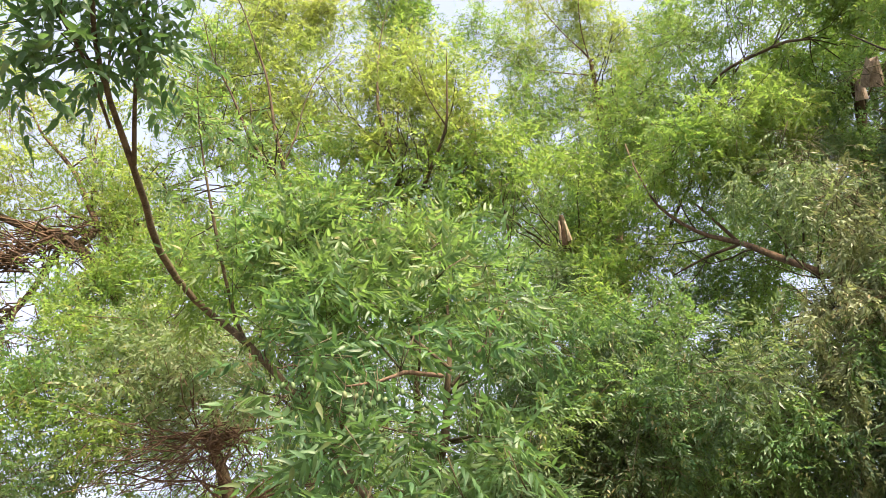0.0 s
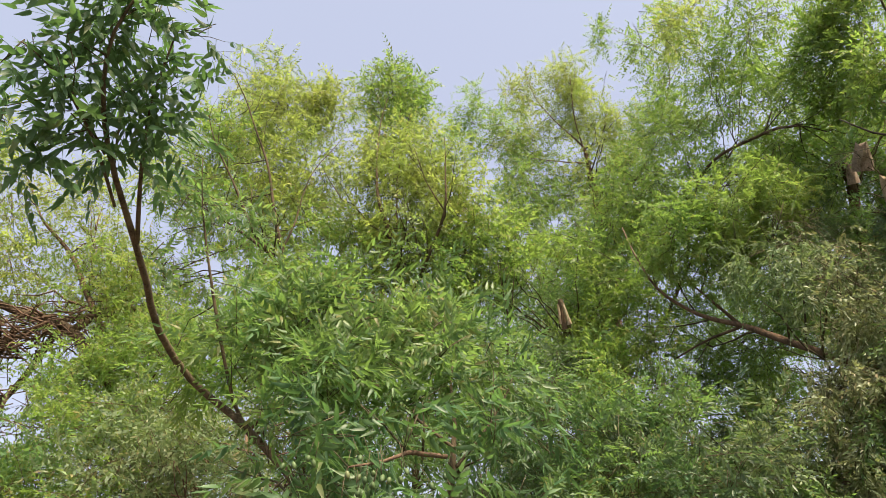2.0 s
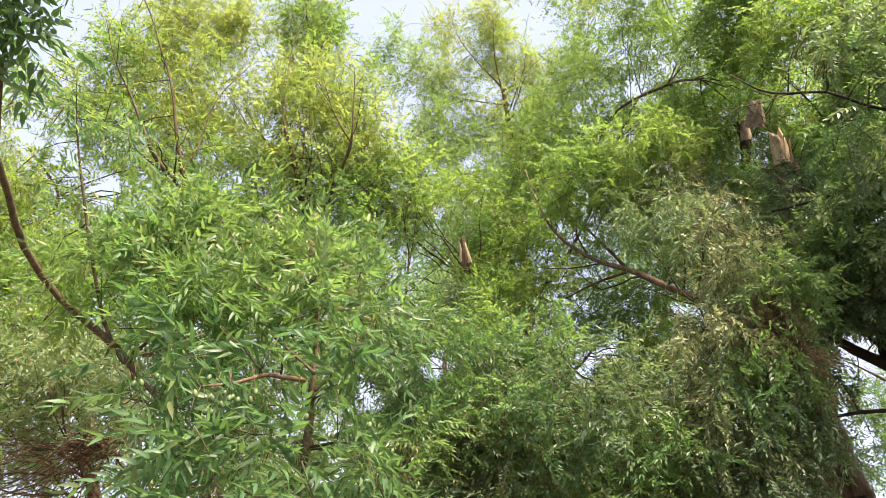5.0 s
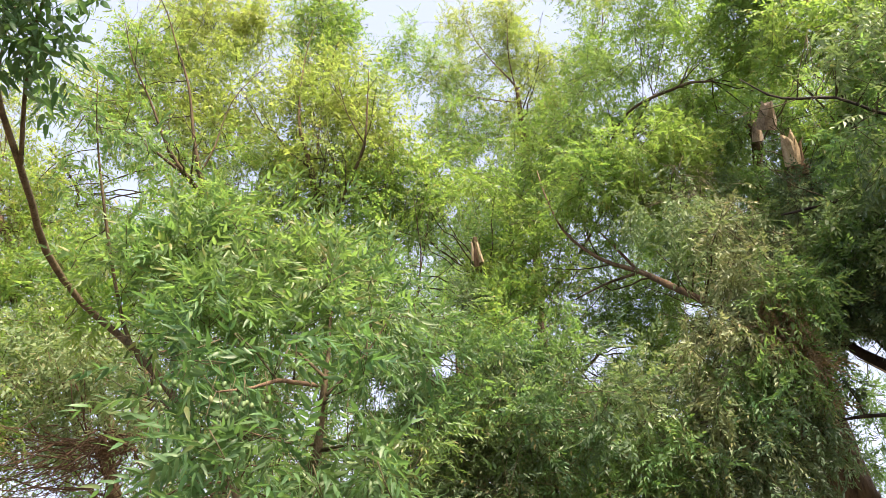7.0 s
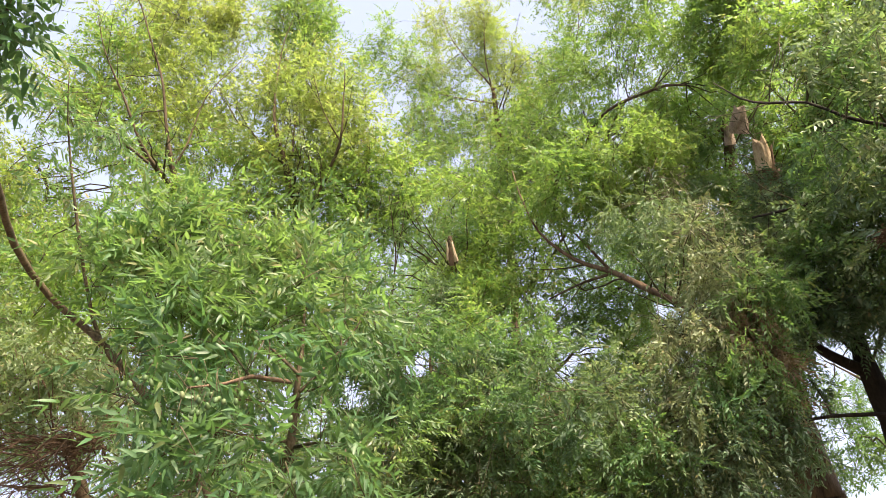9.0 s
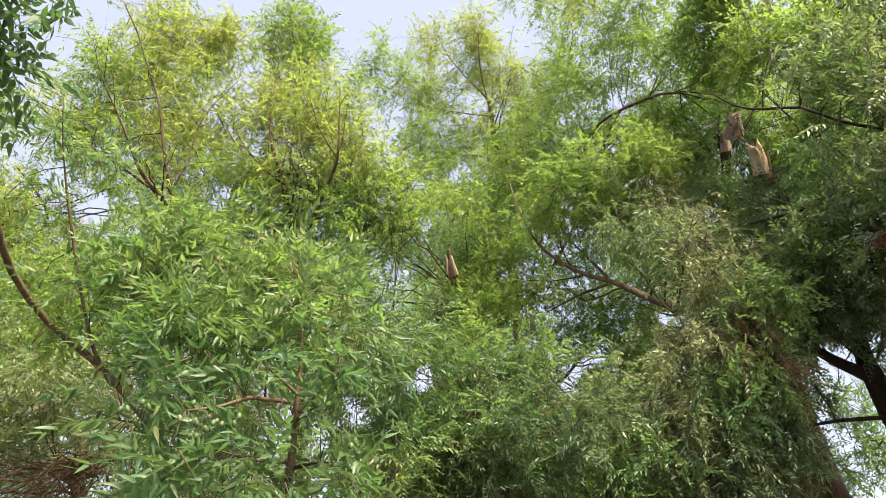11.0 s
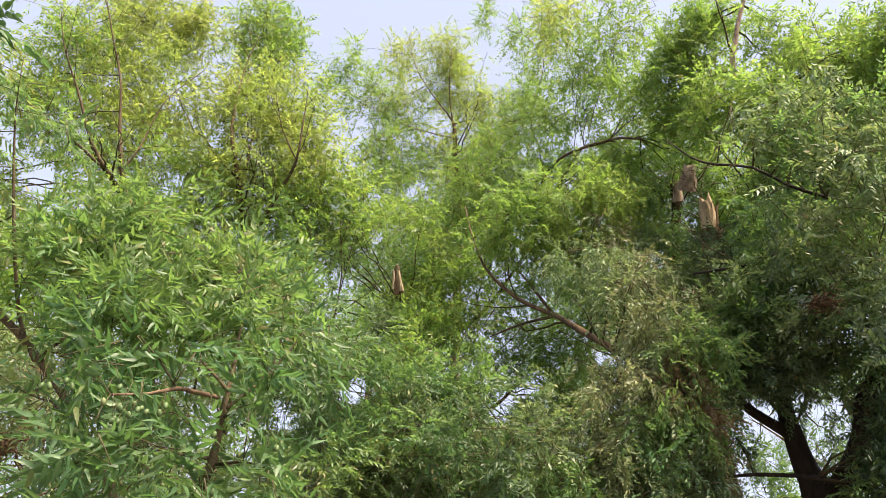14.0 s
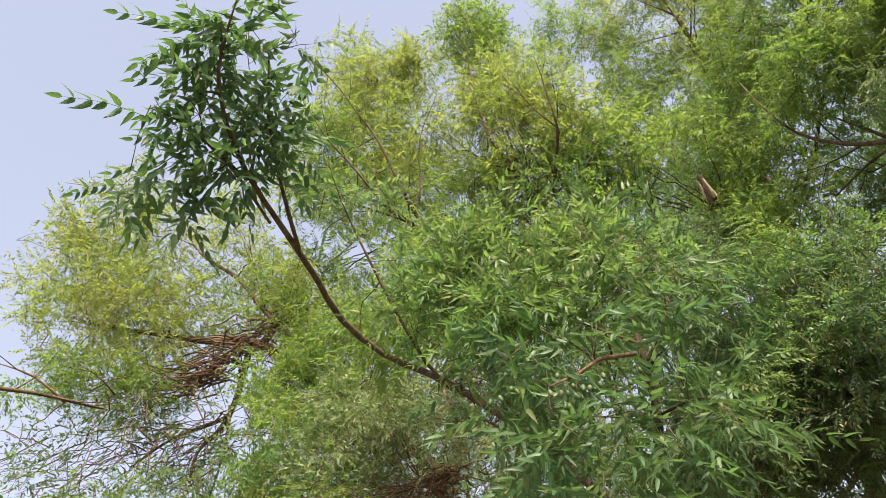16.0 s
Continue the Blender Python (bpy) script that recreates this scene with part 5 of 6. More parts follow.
for spot, mat, fill in (
        ((-0.86, 5.43, 7.86, 0.24), LEAF_FRESH, 1.0), ((-0.76, 5.57, 7.63, 0.34), LEAF_FRESH, 1.0), ((-0.59, 5.48, 7.85, 0.20), LEAF_FRESH, 0.9), ((-0.68, 5.52, 7.01, 0.32), LEAF_YELLOW, 1.0), ((-0.39, 5.30, 6.55, 0.34), LEAF_YELLOW, 1.1), ((-0.82, 5.54, 6.54, 0.38), LEAF_YELLOW, 1.0), ((-0.16, 5.37, 6.20, 0.36), LEAF_YELLOW, 1.0),
        ((-0.50, 5.51, 6.02, 0.38), LEAF_YELLOW, 0.9), ((-0.97, 5.70, 6.02, 0.34), LEAF_FRESH, 0.9), ((-0.03, 5.63, 5.91, 0.33), LEAF_FRESH, 0.9), ((-0.75, 5.72, 5.54, 0.38), LEAF_FRESH, 0.8), ((-0.28, 5.71, 5.46, 0.32), LEAF_FRESH, 0.7), ((0.19, 5.78, 5.71, 0.29), LEAF_MID, 0.8), ((0.30, 5.58, 5.97, 0.29), LEAF_FRESH, 0.8),
        ((-1.00, 5.25, 4.91, 0.34), LEAF_FRESH, 0.8), ((-0.49, 5.18, 4.79, 0.32), LEAF_FRESH, 0.8), ((0.07, 5.55, 5.01, 0.26), LEAF_MID, 0.6)):
    bright.bough(spot, FAR_LEAVES, mat, fill, 0.10, 1.3, 0.42, 0.64, True, 8, loose=1.12)
bright.finish()

spindly = Tree("thin_topped_neem_tree", "distant neem tree with thin open top against sky", (0, 0, 0), BARK_RED, seed=81, group="row of trees behind")
spindly.limb([((1.836, 9.667, -0.05), 0.0702), ((1.663, 8.416, 6.046), 0.0540), ((1.425, 7.474, 7.787), 0.0459), ((1.319, 7.130, 8.458), 0.0260), ((1.257, 7.019, 8.575), 0.0112), ((0.977, 6.834, 8.779), 0.0067), ((0.721, 6.679, 9.066), 0.0037), ((0.597, 6.501, 9.345), 0.0019)], "trunk", sides=10)
spindly.limb([((1.352, 7.149, 8.293), 0.0112), ((1.189, 6.808, 8.775), 0.0067), ((1.135, 6.482, 9.185), 0.0030)], "limb")
spindly.limb([((1.425, 7.474, 7.787), 0.0149), ((1.834, 6.944, 7.965), 0.0093), ((2.034, 6.309, 8.229), 0.0060), ((2.042, 5.765, 8.411), 0.0037), ((1.672, 5.529, 8.538), 0.0022), ((1.318, 5.406, 8.701), 0.0019)], "limb")
spindly.limb([((1.358, 7.172, 8.411), 0.0112), ((1.001, 7.030, 8.321), 0.0067), ((0.661, 6.949, 8.293), 0.0030)], "limb")
for line in spindly.lines:
    lane(line, 1.1, 0.035, 7.6)
for spot, mat, fill in (
        ((-0.02, 6.66, 9.11, 0.17), LEAF_FRESH, 0.5), ((0.23, 6.87, 8.67, 0.31), LEAF_FRESH, 0.6), ((-0.10, 6.76, 8.77, 0.25), LEAF_FRESH, 0.5), ((-0.26, 6.64, 8.32, 0.23), LEAF_FRESH, 0.5), ((0.61, 6.96, 9.50, 0.29), LEAF_YELLOW, 0.7), ((1.10, 6.80, 9.58, 0.31), LEAF_YELLOW, 0.8), ((1.18, 7.05, 9.23, 0.33), LEAF_YELLOW, 0.8), ((1.73, 7.09, 8.81, 0.36), LEAF_YELLOW, 0.7), ((0.54, 7.22, 8.87, 0.39), LEAF_YELLOW, 0.7),
        ((1.49, 7.02, 9.06, 0.32), LEAF_YELLOW, 0.7), ((0.71, 7.37, 8.42, 0.42), LEAF_FRESH, 0.7), ((1.30, 7.40, 8.31, 0.49), LEAF_YELLOW, 0.7), ((1.80, 7.13, 8.18, 0.41), LEAF_FRESH, 0.8), ((1.41, 5.84, 9.12, 0.16), LEAF_FRESH, 0.6), ((1.79, 5.93, 8.98, 0.20), LEAF_FRESH, 0.55), ((2.01, 6.15, 8.75, 0.23), LEAF_FRESH, 0.55), ((1.92, 5.31, 8.38, 0.27), LEAF_FRESH, 0.9), ((2.05, 6.34, 8.31, 0.33), LEAF_FRESH, 0.8),
        ((0.88, 6.59, 6.56, 0.37), LEAF_FRESH, 0.7), ((0.62, 6.48, 6.08, 0.32), LEAF_MID, 0.7), ((0.47, 6.32, 6.31, 0.27), LEAF_FRESH, 0.6), ((1.04, 6.35, 5.84, 0.31), LEAF_MID, 0.7), ((0.91, 7.52, 7.64, 0.47), LEAF_FRESH, 0.5), ((0.48, 7.27, 7.97, 0.40), LEAF_FRESH, 0.6), ((1.36, 7.07, 6.99, 0.43), LEAF_SHADED, 0.8), ((1.06, 7.27, 6.79, 0.37), LEAF_MID, 0.6), ((1.60, 6.51, 6.81, 0.41), LEAF_FRESH, 0.8)):
    spindly.bough(spot, FAR_LEAVES, mat, fill, 0.15, 1.3, 0.45, 0.64, True, 8, loose=1.12)
spindly.finish()

stump = Tree("snag_neem_tree", "neem tree with snapped pale stub and lower leaves coloured dark for shade", (0, 0, 0), BARK_OLD, seed=91, group="row of trees behind")
stump.limb([((1.328, 7.680, -0.05), 0.10), ((1.117, 7.138, 4.726), 0.07), ((0.849, 6.291, 5.199), 0.042)], "trunk", sides=10)
wedge("broken_stub", (0.752, 5.756, 5.190), (0.700, 5.649, 5.318), 0.019, 0.024, WOOD_BARE, stump.root, "pale orange snapped wood", 9)
wedge("hollow", (0.716, 5.800, 5.170), (0.690, 5.715, 5.310), 0.024, 0.012, BARK_RED, stump.root, "dark reddish hollow of the snapped stub", 11)
wedge("broken_stub", (0.684, 5.787, 5.215), (0.668, 5.690, 5.338), 0.014, 0.018, WOOD_BARE, stump.root, "pale orange snapped wood", 10)
stump.limb([((1.117, 7.138, 4.726), 0.030), ((1.560, 7.160, 4.800), 0.020), ((1.900, 7.050, 4.980), 0.014), ((2.206, 6.604, 5.381), 0.007)], "limb")
stump.limb([((0.986, 6.922, 5.186), 0.04), ((1.474, 6.372, 5.379), 0.02), ((1.866, 6.106, 5.969), 0.012), ((2.012, 5.377, 6.285), 0.010), ((2.068, 4.906, 6.290), 0.006)], "limb")
stump.limb([((1.866, 6.106, 5.969), 0.012), ((1.886, 5.266, 6.299), 0.012), ((2.205, 4.674, 6.162), 0.012), ((2.367, 4.462, 5.991), 0.008)], "limb")
for line in stump.lines:
    lane(line, 1.1, 0.035, 5.6)
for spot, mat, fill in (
        ((1.16, 5.95, 5.79, 0.25), LEAF_FRESH, 0.9), ((0.68, 5.99, 5.27, 0.13), LEAF_FRESH, 0.5), ((0.85, 6.00, 5.25, 0.13), LEAF_FRESH, 0.6), ((1.00, 6.07, 5.48, 0.25), LEAF_FRESH, 0.8), ((1.38, 6.00, 5.50, 0.27), LEAF_FRESH, 0.8), ((1.69, 6.02, 5.74, 0.25), LEAF_FRESH, 0.6), ((0.99, 5.88, 5.03, 0.26), LEAF_FRESH, 0.9), ((0.62, 5.75, 4.90, 0.20), LEAF_SHADED, 0.7),
        ((2.07, 6.17, 4.96, 0.34), LEAF_FRESH, 0.7), ((1.90, 6.05, 5.25, 0.25), LEAF_FRESH, 0.5), ((2.17, 5.93, 4.48, 0.32), LEAF_FRESH, 0.6), ((1.89, 6.12, 4.25, 0.28), LEAF_SHADED, 0.5), ((2.31, 5.77, 5.09, 0.24), LEAF_FRESH, 0.5), ((1.36, 5.82, 5.04, 0.28), LEAF_FRESH, 0.7), ((1.45, 5.81, 4.63, 0.22), LEAF_SHADED, 0.4),
        ((1.23, 5.85, 6.38, 0.34), LEAF_FRESH, 0.9), ((1.55, 5.61, 6.58, 0.34), LEAF_FRESH, 0.9), ((1.86, 5.39, 6.44, 0.25), LEAF_FRESH, 0.7), ((2.36, 4.80, 6.26, 0.26), LEAF_FRESH, 0.8), ((2.59, 4.98, 5.96, 0.24), LEAF_FRESH, 0.9), ((2.45, 4.67, 6.61, 0.32), LEAF_FRESH, 0.8), ((2.10, 5.07, 6.95, 0.31), LEAF_FRESH, 0.8), ((1.80, 5.51, 7.19, 0.33), LEAF_FRESH, 0.8), ((2.16, 4.84, 7.39, 0.29), LEAF_FRESH, 0.8), ((2.34, 4.45, 7.36, 0.31), LEAF_FRESH, 0.8), ((1.89, 4.75, 7.78, 0.25), LEAF_YELLOW, 0.8), ((0.35, 6.04, 4.37, 0.20), LEAF_SHADED, 0.5), ((0.06, 5.95, 4.54, 0.20), LEAF_FRESH, 0.6)):
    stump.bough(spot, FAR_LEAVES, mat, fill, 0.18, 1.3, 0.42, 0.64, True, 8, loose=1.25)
# the low boughs carry their shade in a darker leaf colour
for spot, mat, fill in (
        ((-0.05, 6.45, 4.44, 0.28), LEAF_FRESH, 0.5), ((0.47, 6.18, 4.96, 0.28), LEAF_FRESH, 0.7), ((0.91, 6.31, 4.64, 0.33), LEAF_FRESH, 0.7), ((1.16, 6.47, 4.23, 0.33), LEAF_SHADED, 0.7), ((1.65, 6.45, 4.76, 0.30), LEAF_FRESH, 0.6), ((1.82, 6.29, 4.29, 0.33), LEAF_SHADED, 0.6), ((1.82, 5.95, 3.79, 0.35), LEAF_SHADED, 0.7), ((1.30, 5.91, 3.66, 0.34), LEAF_MID, 0.7),
        ((2.60, 6.01, 4.31, 0.33), LEAF_SHADED, 0.8), ((2.75, 6.12, 3.90, 0.38), LEAF_SHADED, 0.8), ((2.86, 5.70, 5.63, 0.36), LEAF_FRESH, 0.8), ((2.46, 5.77, 5.78, 0.33), LEAF_FRESH, 0.8), ((2.51, 5.45, 6.14, 0.33), LEAF_FRESH, 0.9), ((2.85, 5.56, 6.14, 0.31), LEAF_FRESH, 0.8), ((3.53, 5.49, 5.38, 0.36), LEAF_FRESH, 0.8), ((3.49, 5.60, 4.85, 0.39), LEAF_SHADED, 0.9), ((3.51, 5.36, 5.92, 0.31), LEAF_FRESH, 0.8), ((3.64, 5.01, 6.18, 0.37), LEAF_FRESH, 0.8), ((3.44, 5.09, 6.56, 0.35), LEAF_FRESH, 0.8), ((3.03, 5.03, 6.87, 0.35), LEAF_FRESH, 0.8), ((2.82, 5.42, 6.61, 0.35), LEAF_FRESH, 0.8), ((2.51, 5.52, 6.67, 0.29), LEAF_FRESH, 0.6),
        ((0.63, 6.49, 3.48, 0.40), LEAF_SHADED, 0.7), ((-0.05, 6.50, 3.45, 0.40), LEAF_SHADED, 0.7), ((0.34, 6.49, 4.09, 0.37), LEAF_SHADED, 0.5), ((2.12, 6.38, 3.52, 0.42), LEAF_SHADED, 0.7), ((2.85, 6.32, 3.54, 0.38), LEAF_SHADED, 0.7)):
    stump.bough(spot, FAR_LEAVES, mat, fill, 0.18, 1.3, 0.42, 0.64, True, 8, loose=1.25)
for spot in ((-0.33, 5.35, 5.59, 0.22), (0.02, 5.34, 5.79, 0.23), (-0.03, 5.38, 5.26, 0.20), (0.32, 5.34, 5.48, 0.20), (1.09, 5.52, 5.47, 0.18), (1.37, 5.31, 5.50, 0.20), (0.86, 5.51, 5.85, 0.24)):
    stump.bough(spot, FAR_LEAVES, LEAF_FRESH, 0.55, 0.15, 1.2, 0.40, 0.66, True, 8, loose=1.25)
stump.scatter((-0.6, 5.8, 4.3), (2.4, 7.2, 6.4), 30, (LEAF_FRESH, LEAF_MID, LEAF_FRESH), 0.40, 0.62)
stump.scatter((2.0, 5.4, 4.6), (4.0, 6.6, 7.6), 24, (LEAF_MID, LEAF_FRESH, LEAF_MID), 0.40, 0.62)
stump.bough((0.74, 5.61, 5.07, 0.06), FAR_LEAVES, LEAF_MID, 0.5, 0.2, 1.0, 0.3, 0.75, True, 6)
stump.limb([((0.858, 6.331, 5.190), 0.042), ((0.736, 5.889, 5.285), 0.036), ((0.696, 5.789, 5.383), 0.032), ((0.684, 5.768, 5.413), 0.014)], "limb", label="snapped stub", shoots=0.0)
stump.finish()

left = Tree("spreading_neem_tree", "spreading neem tree with brown dead branches under yellowed crown", (0, 0, 0), BARK_RED, DEAD, seed=101, group="row of trees behind")
left.limb([((-1.294, 5.129, -0.05), 0.07), ((-1.315, 5.110, 2.720), 0.045), ((-1.358, 5.066, 2.840), 0.038), ((-1.410, 5.007, 2.988), 0.036), ((-1.497, 4.905, 3.202), 0.034), ((-1.607, 5.100, 3.477), 0.036), ((-2.619, 5.512, 4.487), 0.05), ((-2.980, 5.468, 4.870), 0.045), ((-3.223, 5.461, 5.059), 0.04), ((-3.613, 5.392, 5.166), 0.03), ((-4.032, 5.246, 5.309), 0.02), ((-4.530, 4.995, 5.435), 0.01)], "trunk", bark=BARK_OLD, sides=11)
left.limb([((-3.101, 5.460, 4.973), 0.035), ((-3.000, 5.592, 5.273), 0.03), ((-2.753, 5.757, 5.430), 0.02), ((-2.695, 5.811, 5.767), 0.012), ((-2.980, 5.622, 6.151), 0.006)], "limb", bark=BARK_OLD)
left.limb([((-2.857, 5.566, 5.238), 0.02), ((-3.230, 5.446, 5.080), 0.022), ((-3.512, 5.306, 4.785), 0.018), ((-3.719, 5.226, 4.662), 0.008)], "limb", bark=BARK_OLD, label="bundle of dead brown branches")
left.limb([((-3.255, 5.486, 4.996), 0.03), ((-3.467, 5.536, 4.454), 0.022), ((-3.715, 5.484, 4.212), 0.014), ((-3.836, 5.528, 3.929), 0.008)], "limb", bark=BARK_OLD)
left.limb([((-3.485, 5.523, 4.454), 0.020), ((-3.927, 5.392, 4.335), 0.012), ((-4.255, 5.344, 4.168), 0.006)], "limb", bark=BARK_OLD)
left.limb([((-3.429, 5.516, 4.536), 0.016), ((-3.450, 5.451, 4.131), 0.010), ((-3.539, 5.416, 3.784), 0.006)], "limb", bark=BARK_OLD)
left.limb([((-3.227, 2.974, 3.629), 0.013), ((-3.101, 3.268, 3.675), 0.010), ((-3.048, 3.612, 3.722), 0.007), ((-3.049, 3.743, 3.754), 0.003)], "limb", bark=BARK_OLD, label="thin bare side branch")
left.limb([((-3.080, 3.440, 3.695), 0.008), ((-3.146, 3.284, 3.811), 0.006), ((-3.238, 3.136, 3.861), 0.003)], "limb")
left.limb([((-2.912, 5.546, 5.020), 0.03), ((-3.375, 5.563, 5.743), 0.02), ((-3.794, 5.466, 6.207), 0.012), ((-3.954, 5.351, 6.530), 0.006)], "limb")
left.limb([((-1.497, 4.905, 3.202), 0.035), ((-1.334, 4.826, 3.279), 0.030), ((-1.304, 4.766, 3.457), 0.018), ((-1.327, 4.735, 3.758), 0.008)], "limb")
tangle(left, (-3.24, 5.38, 4.97, 0.11), 80, 0.50, 0.011, 0.45, -0.3)
tangle(left, (-3.47, 5.28, 4.76, 0.09), 80, 0.45, 0.010, 0.45, -0.4)
tangle(left, (-3.05, 5.42, 5.09, 0.09), 30, 0.35, 0.007, 0.3, -0.2)
tangle(left, (-3.63, 5.18, 4.62, 0.09), 30, 0.35, 0.006, 0.3, -0.5)
tangle(left, (-1.49, 4.61, 3.09, 0.13), 130, 0.45, 0.0045, 0.9, -0.4)
tangle(left, (-1.38, 4.62, 3.18, 0.05), 40, 0.16, 0.010, 0.6, 0.0)
tangle(left, (-3.67, 5.50, 4.25, 0.22), 90, 0.5, 0.006, 0.9)
tangle(left, (-4.10, 4.79, 4.10, 0.28), 70, 0.5, 0.006, 0.9)
tangle(left, (-3.86, 5.30, 4.34, 0.30), 60, 0.6, 0.007, 0.6)
for spot, mat, fill in (
        ((-4.06, 4.88, 6.73, 0.29), LEAF_YELLOW, 0.43), ((-4.43, 4.83, 6.44, 0.34), LEAF_YELLOW, 0.58), ((-4.74, 4.81, 6.16, 0.29), LEAF_YELLOW, 0.50), ((-4.90, 4.73, 5.87, 0.21), LEAF_YELLOW, 0.43), ((-3.97, 5.22, 6.31, 0.40), LEAF_YELLOW, 0.58), ((-4.30, 4.94, 5.77, 0.43), LEAF_YELLOW, 0.65), ((-4.66, 4.74, 5.38, 0.32), LEAF_YELLOW, 0.58), ((-3.80, 5.31, 5.67, 0.40), LEAF_YELLOW, 0.58),
        ((-4.02, 5.04, 5.20, 0.39), LEAF_YELLOW, 0.65), ((-4.24, 4.96, 4.82, 0.33), LEAF_FRESH, 0.8), ((-4.45, 4.68, 4.91, 0.23), LEAF_FRESH, 0.7), ((-3.27, 5.57, 6.00, 0.38), LEAF_YELLOW, 0.58), ((-3.02, 5.47, 5.42, 0.36), LEAF_FRESH, 0.7), ((-3.53, 5.47, 6.58, 0.34), LEAF_YELLOW, 0.50), ((-2.53, 5.44, 4.90, 0.33), LEAF_FRESH, 0.8), ((-2.84, 5.33, 4.59, 0.26), LEAF_FRESH, 0.8), ((-2.56, 5.08, 3.95, 0.34), LEAF_FRESH, 0.9),
        ((-2.68, 4.92, 3.61, 0.24), LEAF_FRESH, 0.8), ((-2.10, 5.00, 4.09, 0.28), LEAF_SAGE, 0.8), ((-2.02, 4.78, 3.62, 0.30), LEAF_SAGE, 0.9), ((-2.08, 4.65, 3.31, 0.25), LEAF_FRESH, 0.8), ((-1.58, 4.70, 3.70, 0.27), LEAF_SAGE, 0.8), ((-2.32, 6.20, 3.83, 0.29), LEAF_SAGE, 0.5), ((-1.15, 4.54, 3.38, 0.23), LEAF_SAGE, 0.7), ((-4.10, 5.22, 4.62, 0.25), LEAF_FRESH, 0.5), ((-4.07, 5.53, 4.12, 0.25), LEAF_FRESH, 0.3),
        ((-3.90, 4.32, 3.94, 0.26), LEAF_SHADED, 0.25), ((-4.12, 4.22, 3.70, 0.26), LEAF_MID, 0.3), ((-3.94, 4.66, 3.81, 0.22), LEAF_FRESH, 0.35), ((-4.41, 4.23, 4.47, 0.19), LEAF_FRESH, 0.4), ((-3.23, 5.38, 4.53, 0.17), LEAF_FRESH, 0.4),
        ((-4.55, 5.10, 6.41, 0.35), LEAF_YELLOW, 0.50), ((-4.43, 5.36, 5.89, 0.40), LEAF_YELLOW, 0.58), ((-4.03, 5.30, 5.23, 0.31), LEAF_YELLOW, 0.58), ((-3.93, 5.13, 4.75, 0.25), LEAF_FRESH, 0.7), ((-2.58, 5.31, 4.66, 0.22), LEAF_FRESH, 0.8), ((-2.69, 5.22, 4.24, 0.24), LEAF_FRESH, 0.8), ((-2.06, 5.23, 4.79, 0.30), LEAF_FRESH, 0.7), ((-1.82, 4.70, 3.64, 0.25), LEAF_SAGE, 0.7), ((-2.01, 4.90, 4.03, 0.27), LEAF_FRESH, 0.7), ((-1.50, 4.63, 3.59, 0.16), LEAF_SAGE, 0.5), ((-1.11, 5.35, 3.25, 0.17), LEAF_MID, 0.4), ((-3.50, 5.59, 3.28, 0.37), LEAF_MID, 0.5), ((-3.07, 5.59, 3.39, 0.31), LEAF_MID, 0.5), ((-3.76, 5.55, 3.59, 0.29), LEAF_MID, 0.3), ((-3.46, 5.40, 4.45, 0.29), LEAF_SHADED, 0.22), ((-3.65, 5.47, 4.03, 0.33), LEAF_MID, 0.3), ((-3.03, 5.45, 3.88, 0.27), LEAF_MID, 0.45), ((-2.96, 5.37, 4.61, 0.23), LEAF_MID, 0.6), ((-3.71, 5.37, 3.90, 0.24), LEAF_MID, 0.4), ((-3.22, 5.16, 3.98, 0.18), LEAF_MID, 0.35)):
    left.bough(spot, FAR_LEAVES, mat, fill, 0.18, 1.3, 0.42, 0.64, True, 8, loose=1.25)
for spot, mat, fill in (
        ((-2.57, 6.54, 4.07, 0.36), LEAF_FRESH, 0.5), ((-2.51, 6.53, 3.49, 0.39), LEAF_FRESH, 0.5), ((-1.67, 6.46, 3.35, 0.42), LEAF_FRESH, 0.6), ((-1.19, 6.35, 3.42, 0.40), LEAF_MID, 0.6), ((-0.71, 6.46, 3.40, 0.40), LEAF_SHADED, 0.6), ((-1.52, 6.08, 4.45, 0.37), LEAF_FRESH, 0.7), ((-1.01, 6.28, 4.29, 0.37), LEAF_MID, 0.6), ((-1.70, 6.24, 3.95, 0.28), LEAF_FRESH, 0.5),
        ((-2.84, 5.98, 5.33, 0.37), LEAF_YELLOW, 0.50), ((-2.99, 6.03, 5.90, 0.39), LEAF_YELLOW, 0.50), ((-2.55, 5.96, 5.58, 0.31), LEAF_FRESH, 0.6), ((-2.22, 5.77, 4.52, 0.32), LEAF_FRESH, 0.7)):
    left.bough(spot, FAR_LEAVES, mat, fill, 0.18, 1.3, 0.42, 0.64, True, 8, loose=1.25)
for spot, mat in (((-2.65, 4.81, 3.52, 0.24), LEAF_MID), ((-2.72, 4.86, 3.26, 0.24), LEAF_FRESH), ((-2.44, 5.07, 3.12, 0.24), LEAF_SAGE), ((-2.65, 4.98, 3.03, 0.24), LEAF_MID), ((-2.39, 5.00, 3.42, 0.24), LEAF_FRESH), ((-2.26, 5.13, 3.25, 0.24), LEAF_SAGE), ((-2.59, 4.73, 3.79, 0.24), LEAF_MID)):
    left.bough(spot, FAR_LEAVES, mat, 0.45, 0.18, 1.2, 0.42, 0.64, True, 8, loose=1.25)
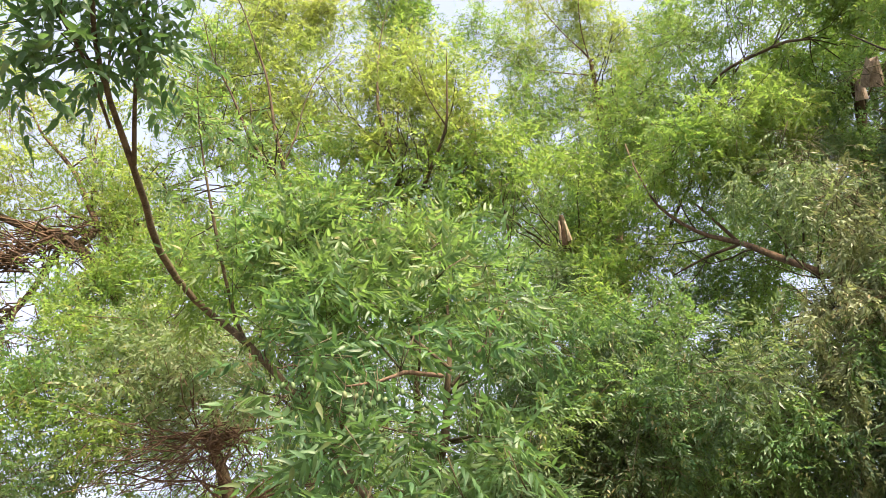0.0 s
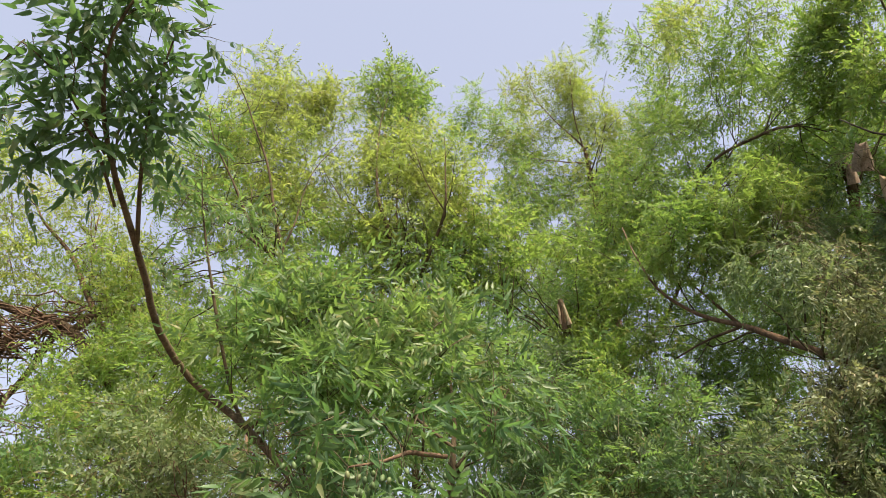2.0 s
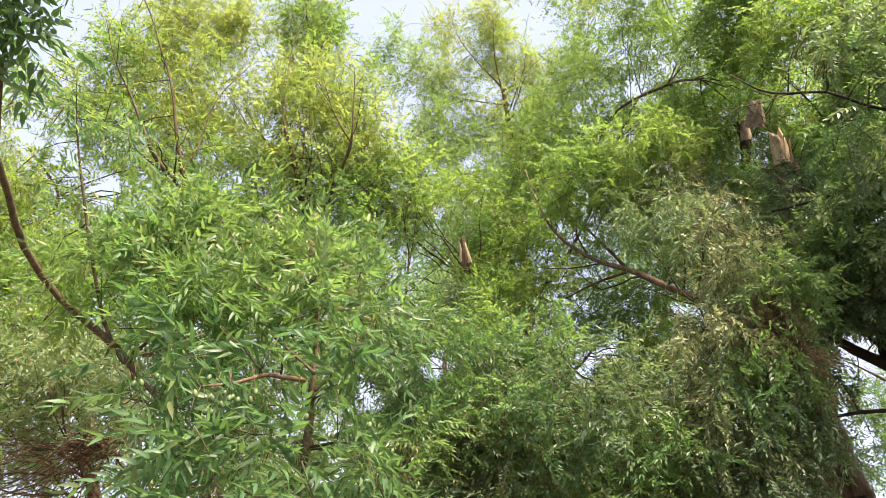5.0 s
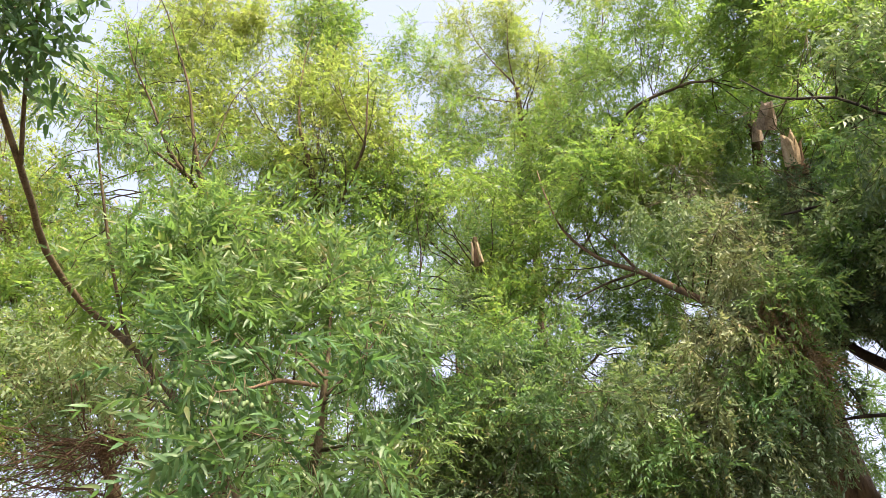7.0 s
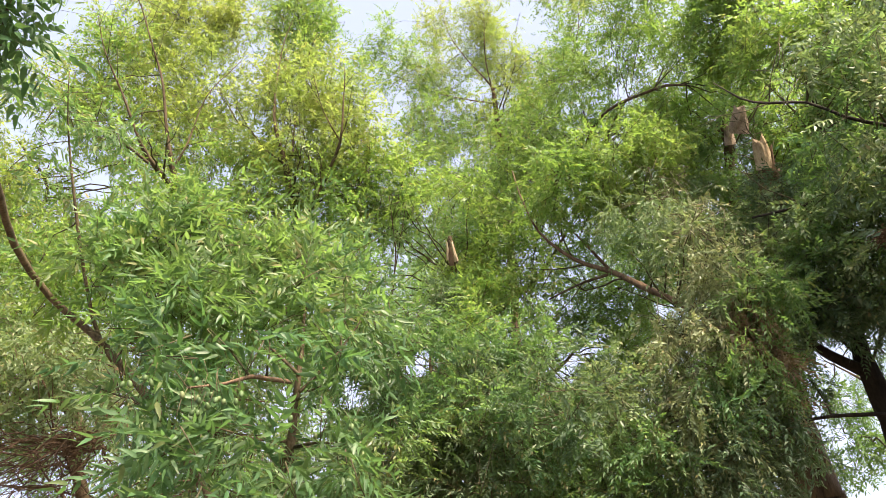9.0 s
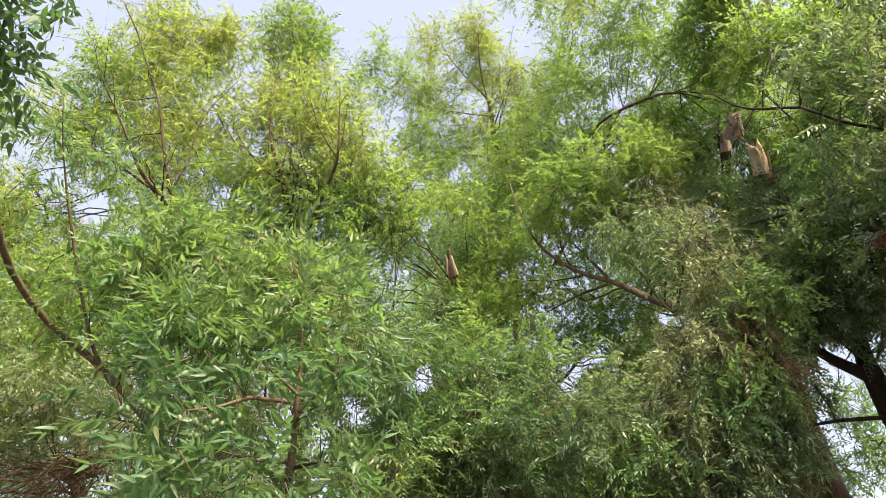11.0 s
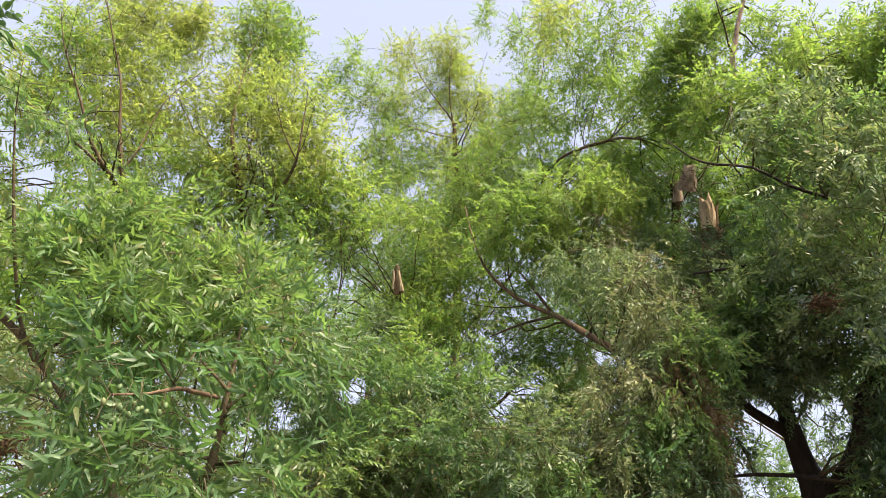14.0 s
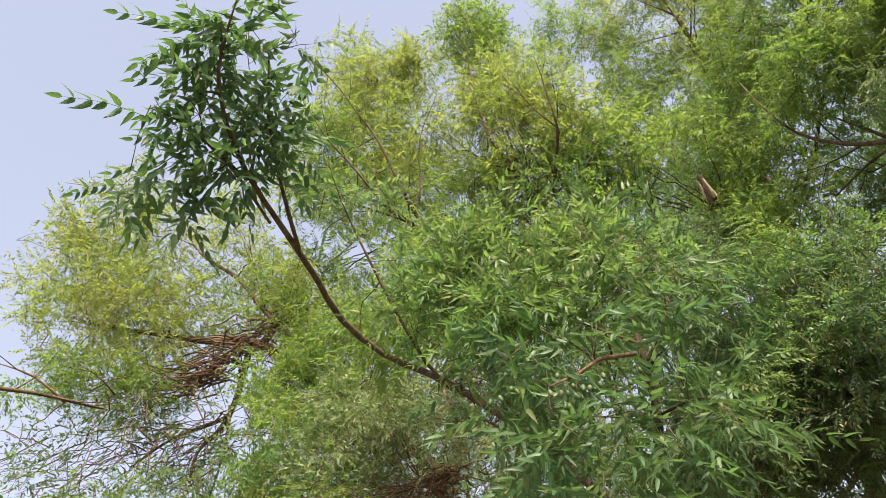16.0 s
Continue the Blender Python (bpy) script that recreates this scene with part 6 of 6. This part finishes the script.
left.scatter((-0.9, 4.4, 2.8), (-0.1, 5.6, 4.6), 18, (LEAF_MID, LEAF_SHADED, LEAF_SAGE), 0.42, 0.60)
left.scatter((-3.0, 5.2, 4.4), (-0.8, 6.6, 6.2), 20, (LEAF_YELLOW, LEAF_FRESH), 0.40, 0.62)
left.finish()

# ---- trees further back, seen through the gaps ----
def back_tree(foot, height, wide, low, seed, mat_a, mat_b, count):
    tree = Tree("background_neem_tree", "neem tree further back, seen through foliage gaps", foot, BARK_OLD, seed=seed, group="trees further back")
    x, y = foot
    g = tree.rng
    tree.limb([((x, y, -0.05), 0.13), ((x + 0.1, y, height * 0.3), 0.10), ((x - 0.1, y + 0.1, height * 0.6), 0.06), ((x, y, height * 0.95), 0.01)], "trunk", sides=9, wobble=0.03)
    for k in range(7):
        a = k * 2.4 + g.uniform(0, 0.6)
        h = height * g.uniform(0.3, 0.6)
        w = wide * g.uniform(0.6, 0.9)
        tree.limb([((x, y, h), 0.045), ((x + 0.5 * w * math.cos(a), y + 0.5 * w * math.sin(a), h + 0.6), 0.028), ((x + w * math.cos(a), y + w * math.sin(a), h + 1.3), 0.008)], "limb", sides=7, wobble=0.03)
    for k in range(count):
        u = g.uniform(0, 1)
        z = low + (height - low) * u
        rr = wide * math.sqrt(max(0.05, 1 - (2 * u - 0.9) ** 2)) * g.uniform(0.2, 1.0) ** 0.5
        a = g.uniform(0, 2 * math.pi)
        tree.bough((x + rr * math.cos(a), y + rr * math.sin(a), z, g.uniform(0.4, 0.62)), FAR_LEAVES, mat_a if g.random() < 0.6 else mat_b, 0.34, 0.18, 1.1, 0.45, 0.90, True, 8)
    tree.finish()


back_tree((-2.1, 10.2), 8.6, 1.9, 2.6, 201, LEAF_FRESH, LEAF_YELLOW, 28)
back_tree((0.9, 11.0), 8.8, 2.0, 2.4, 202, LEAF_FRESH, LEAF_MID, 28)
back_tree((4.2, 10.6), 9.0, 2.0, 3.2, 203, LEAF_MID, LEAF_SHADED, 30)
back_tree((7.6, 9.4), 9.5, 2.1, 3.6, 204, LEAF_MID, LEAF_MID, 28)
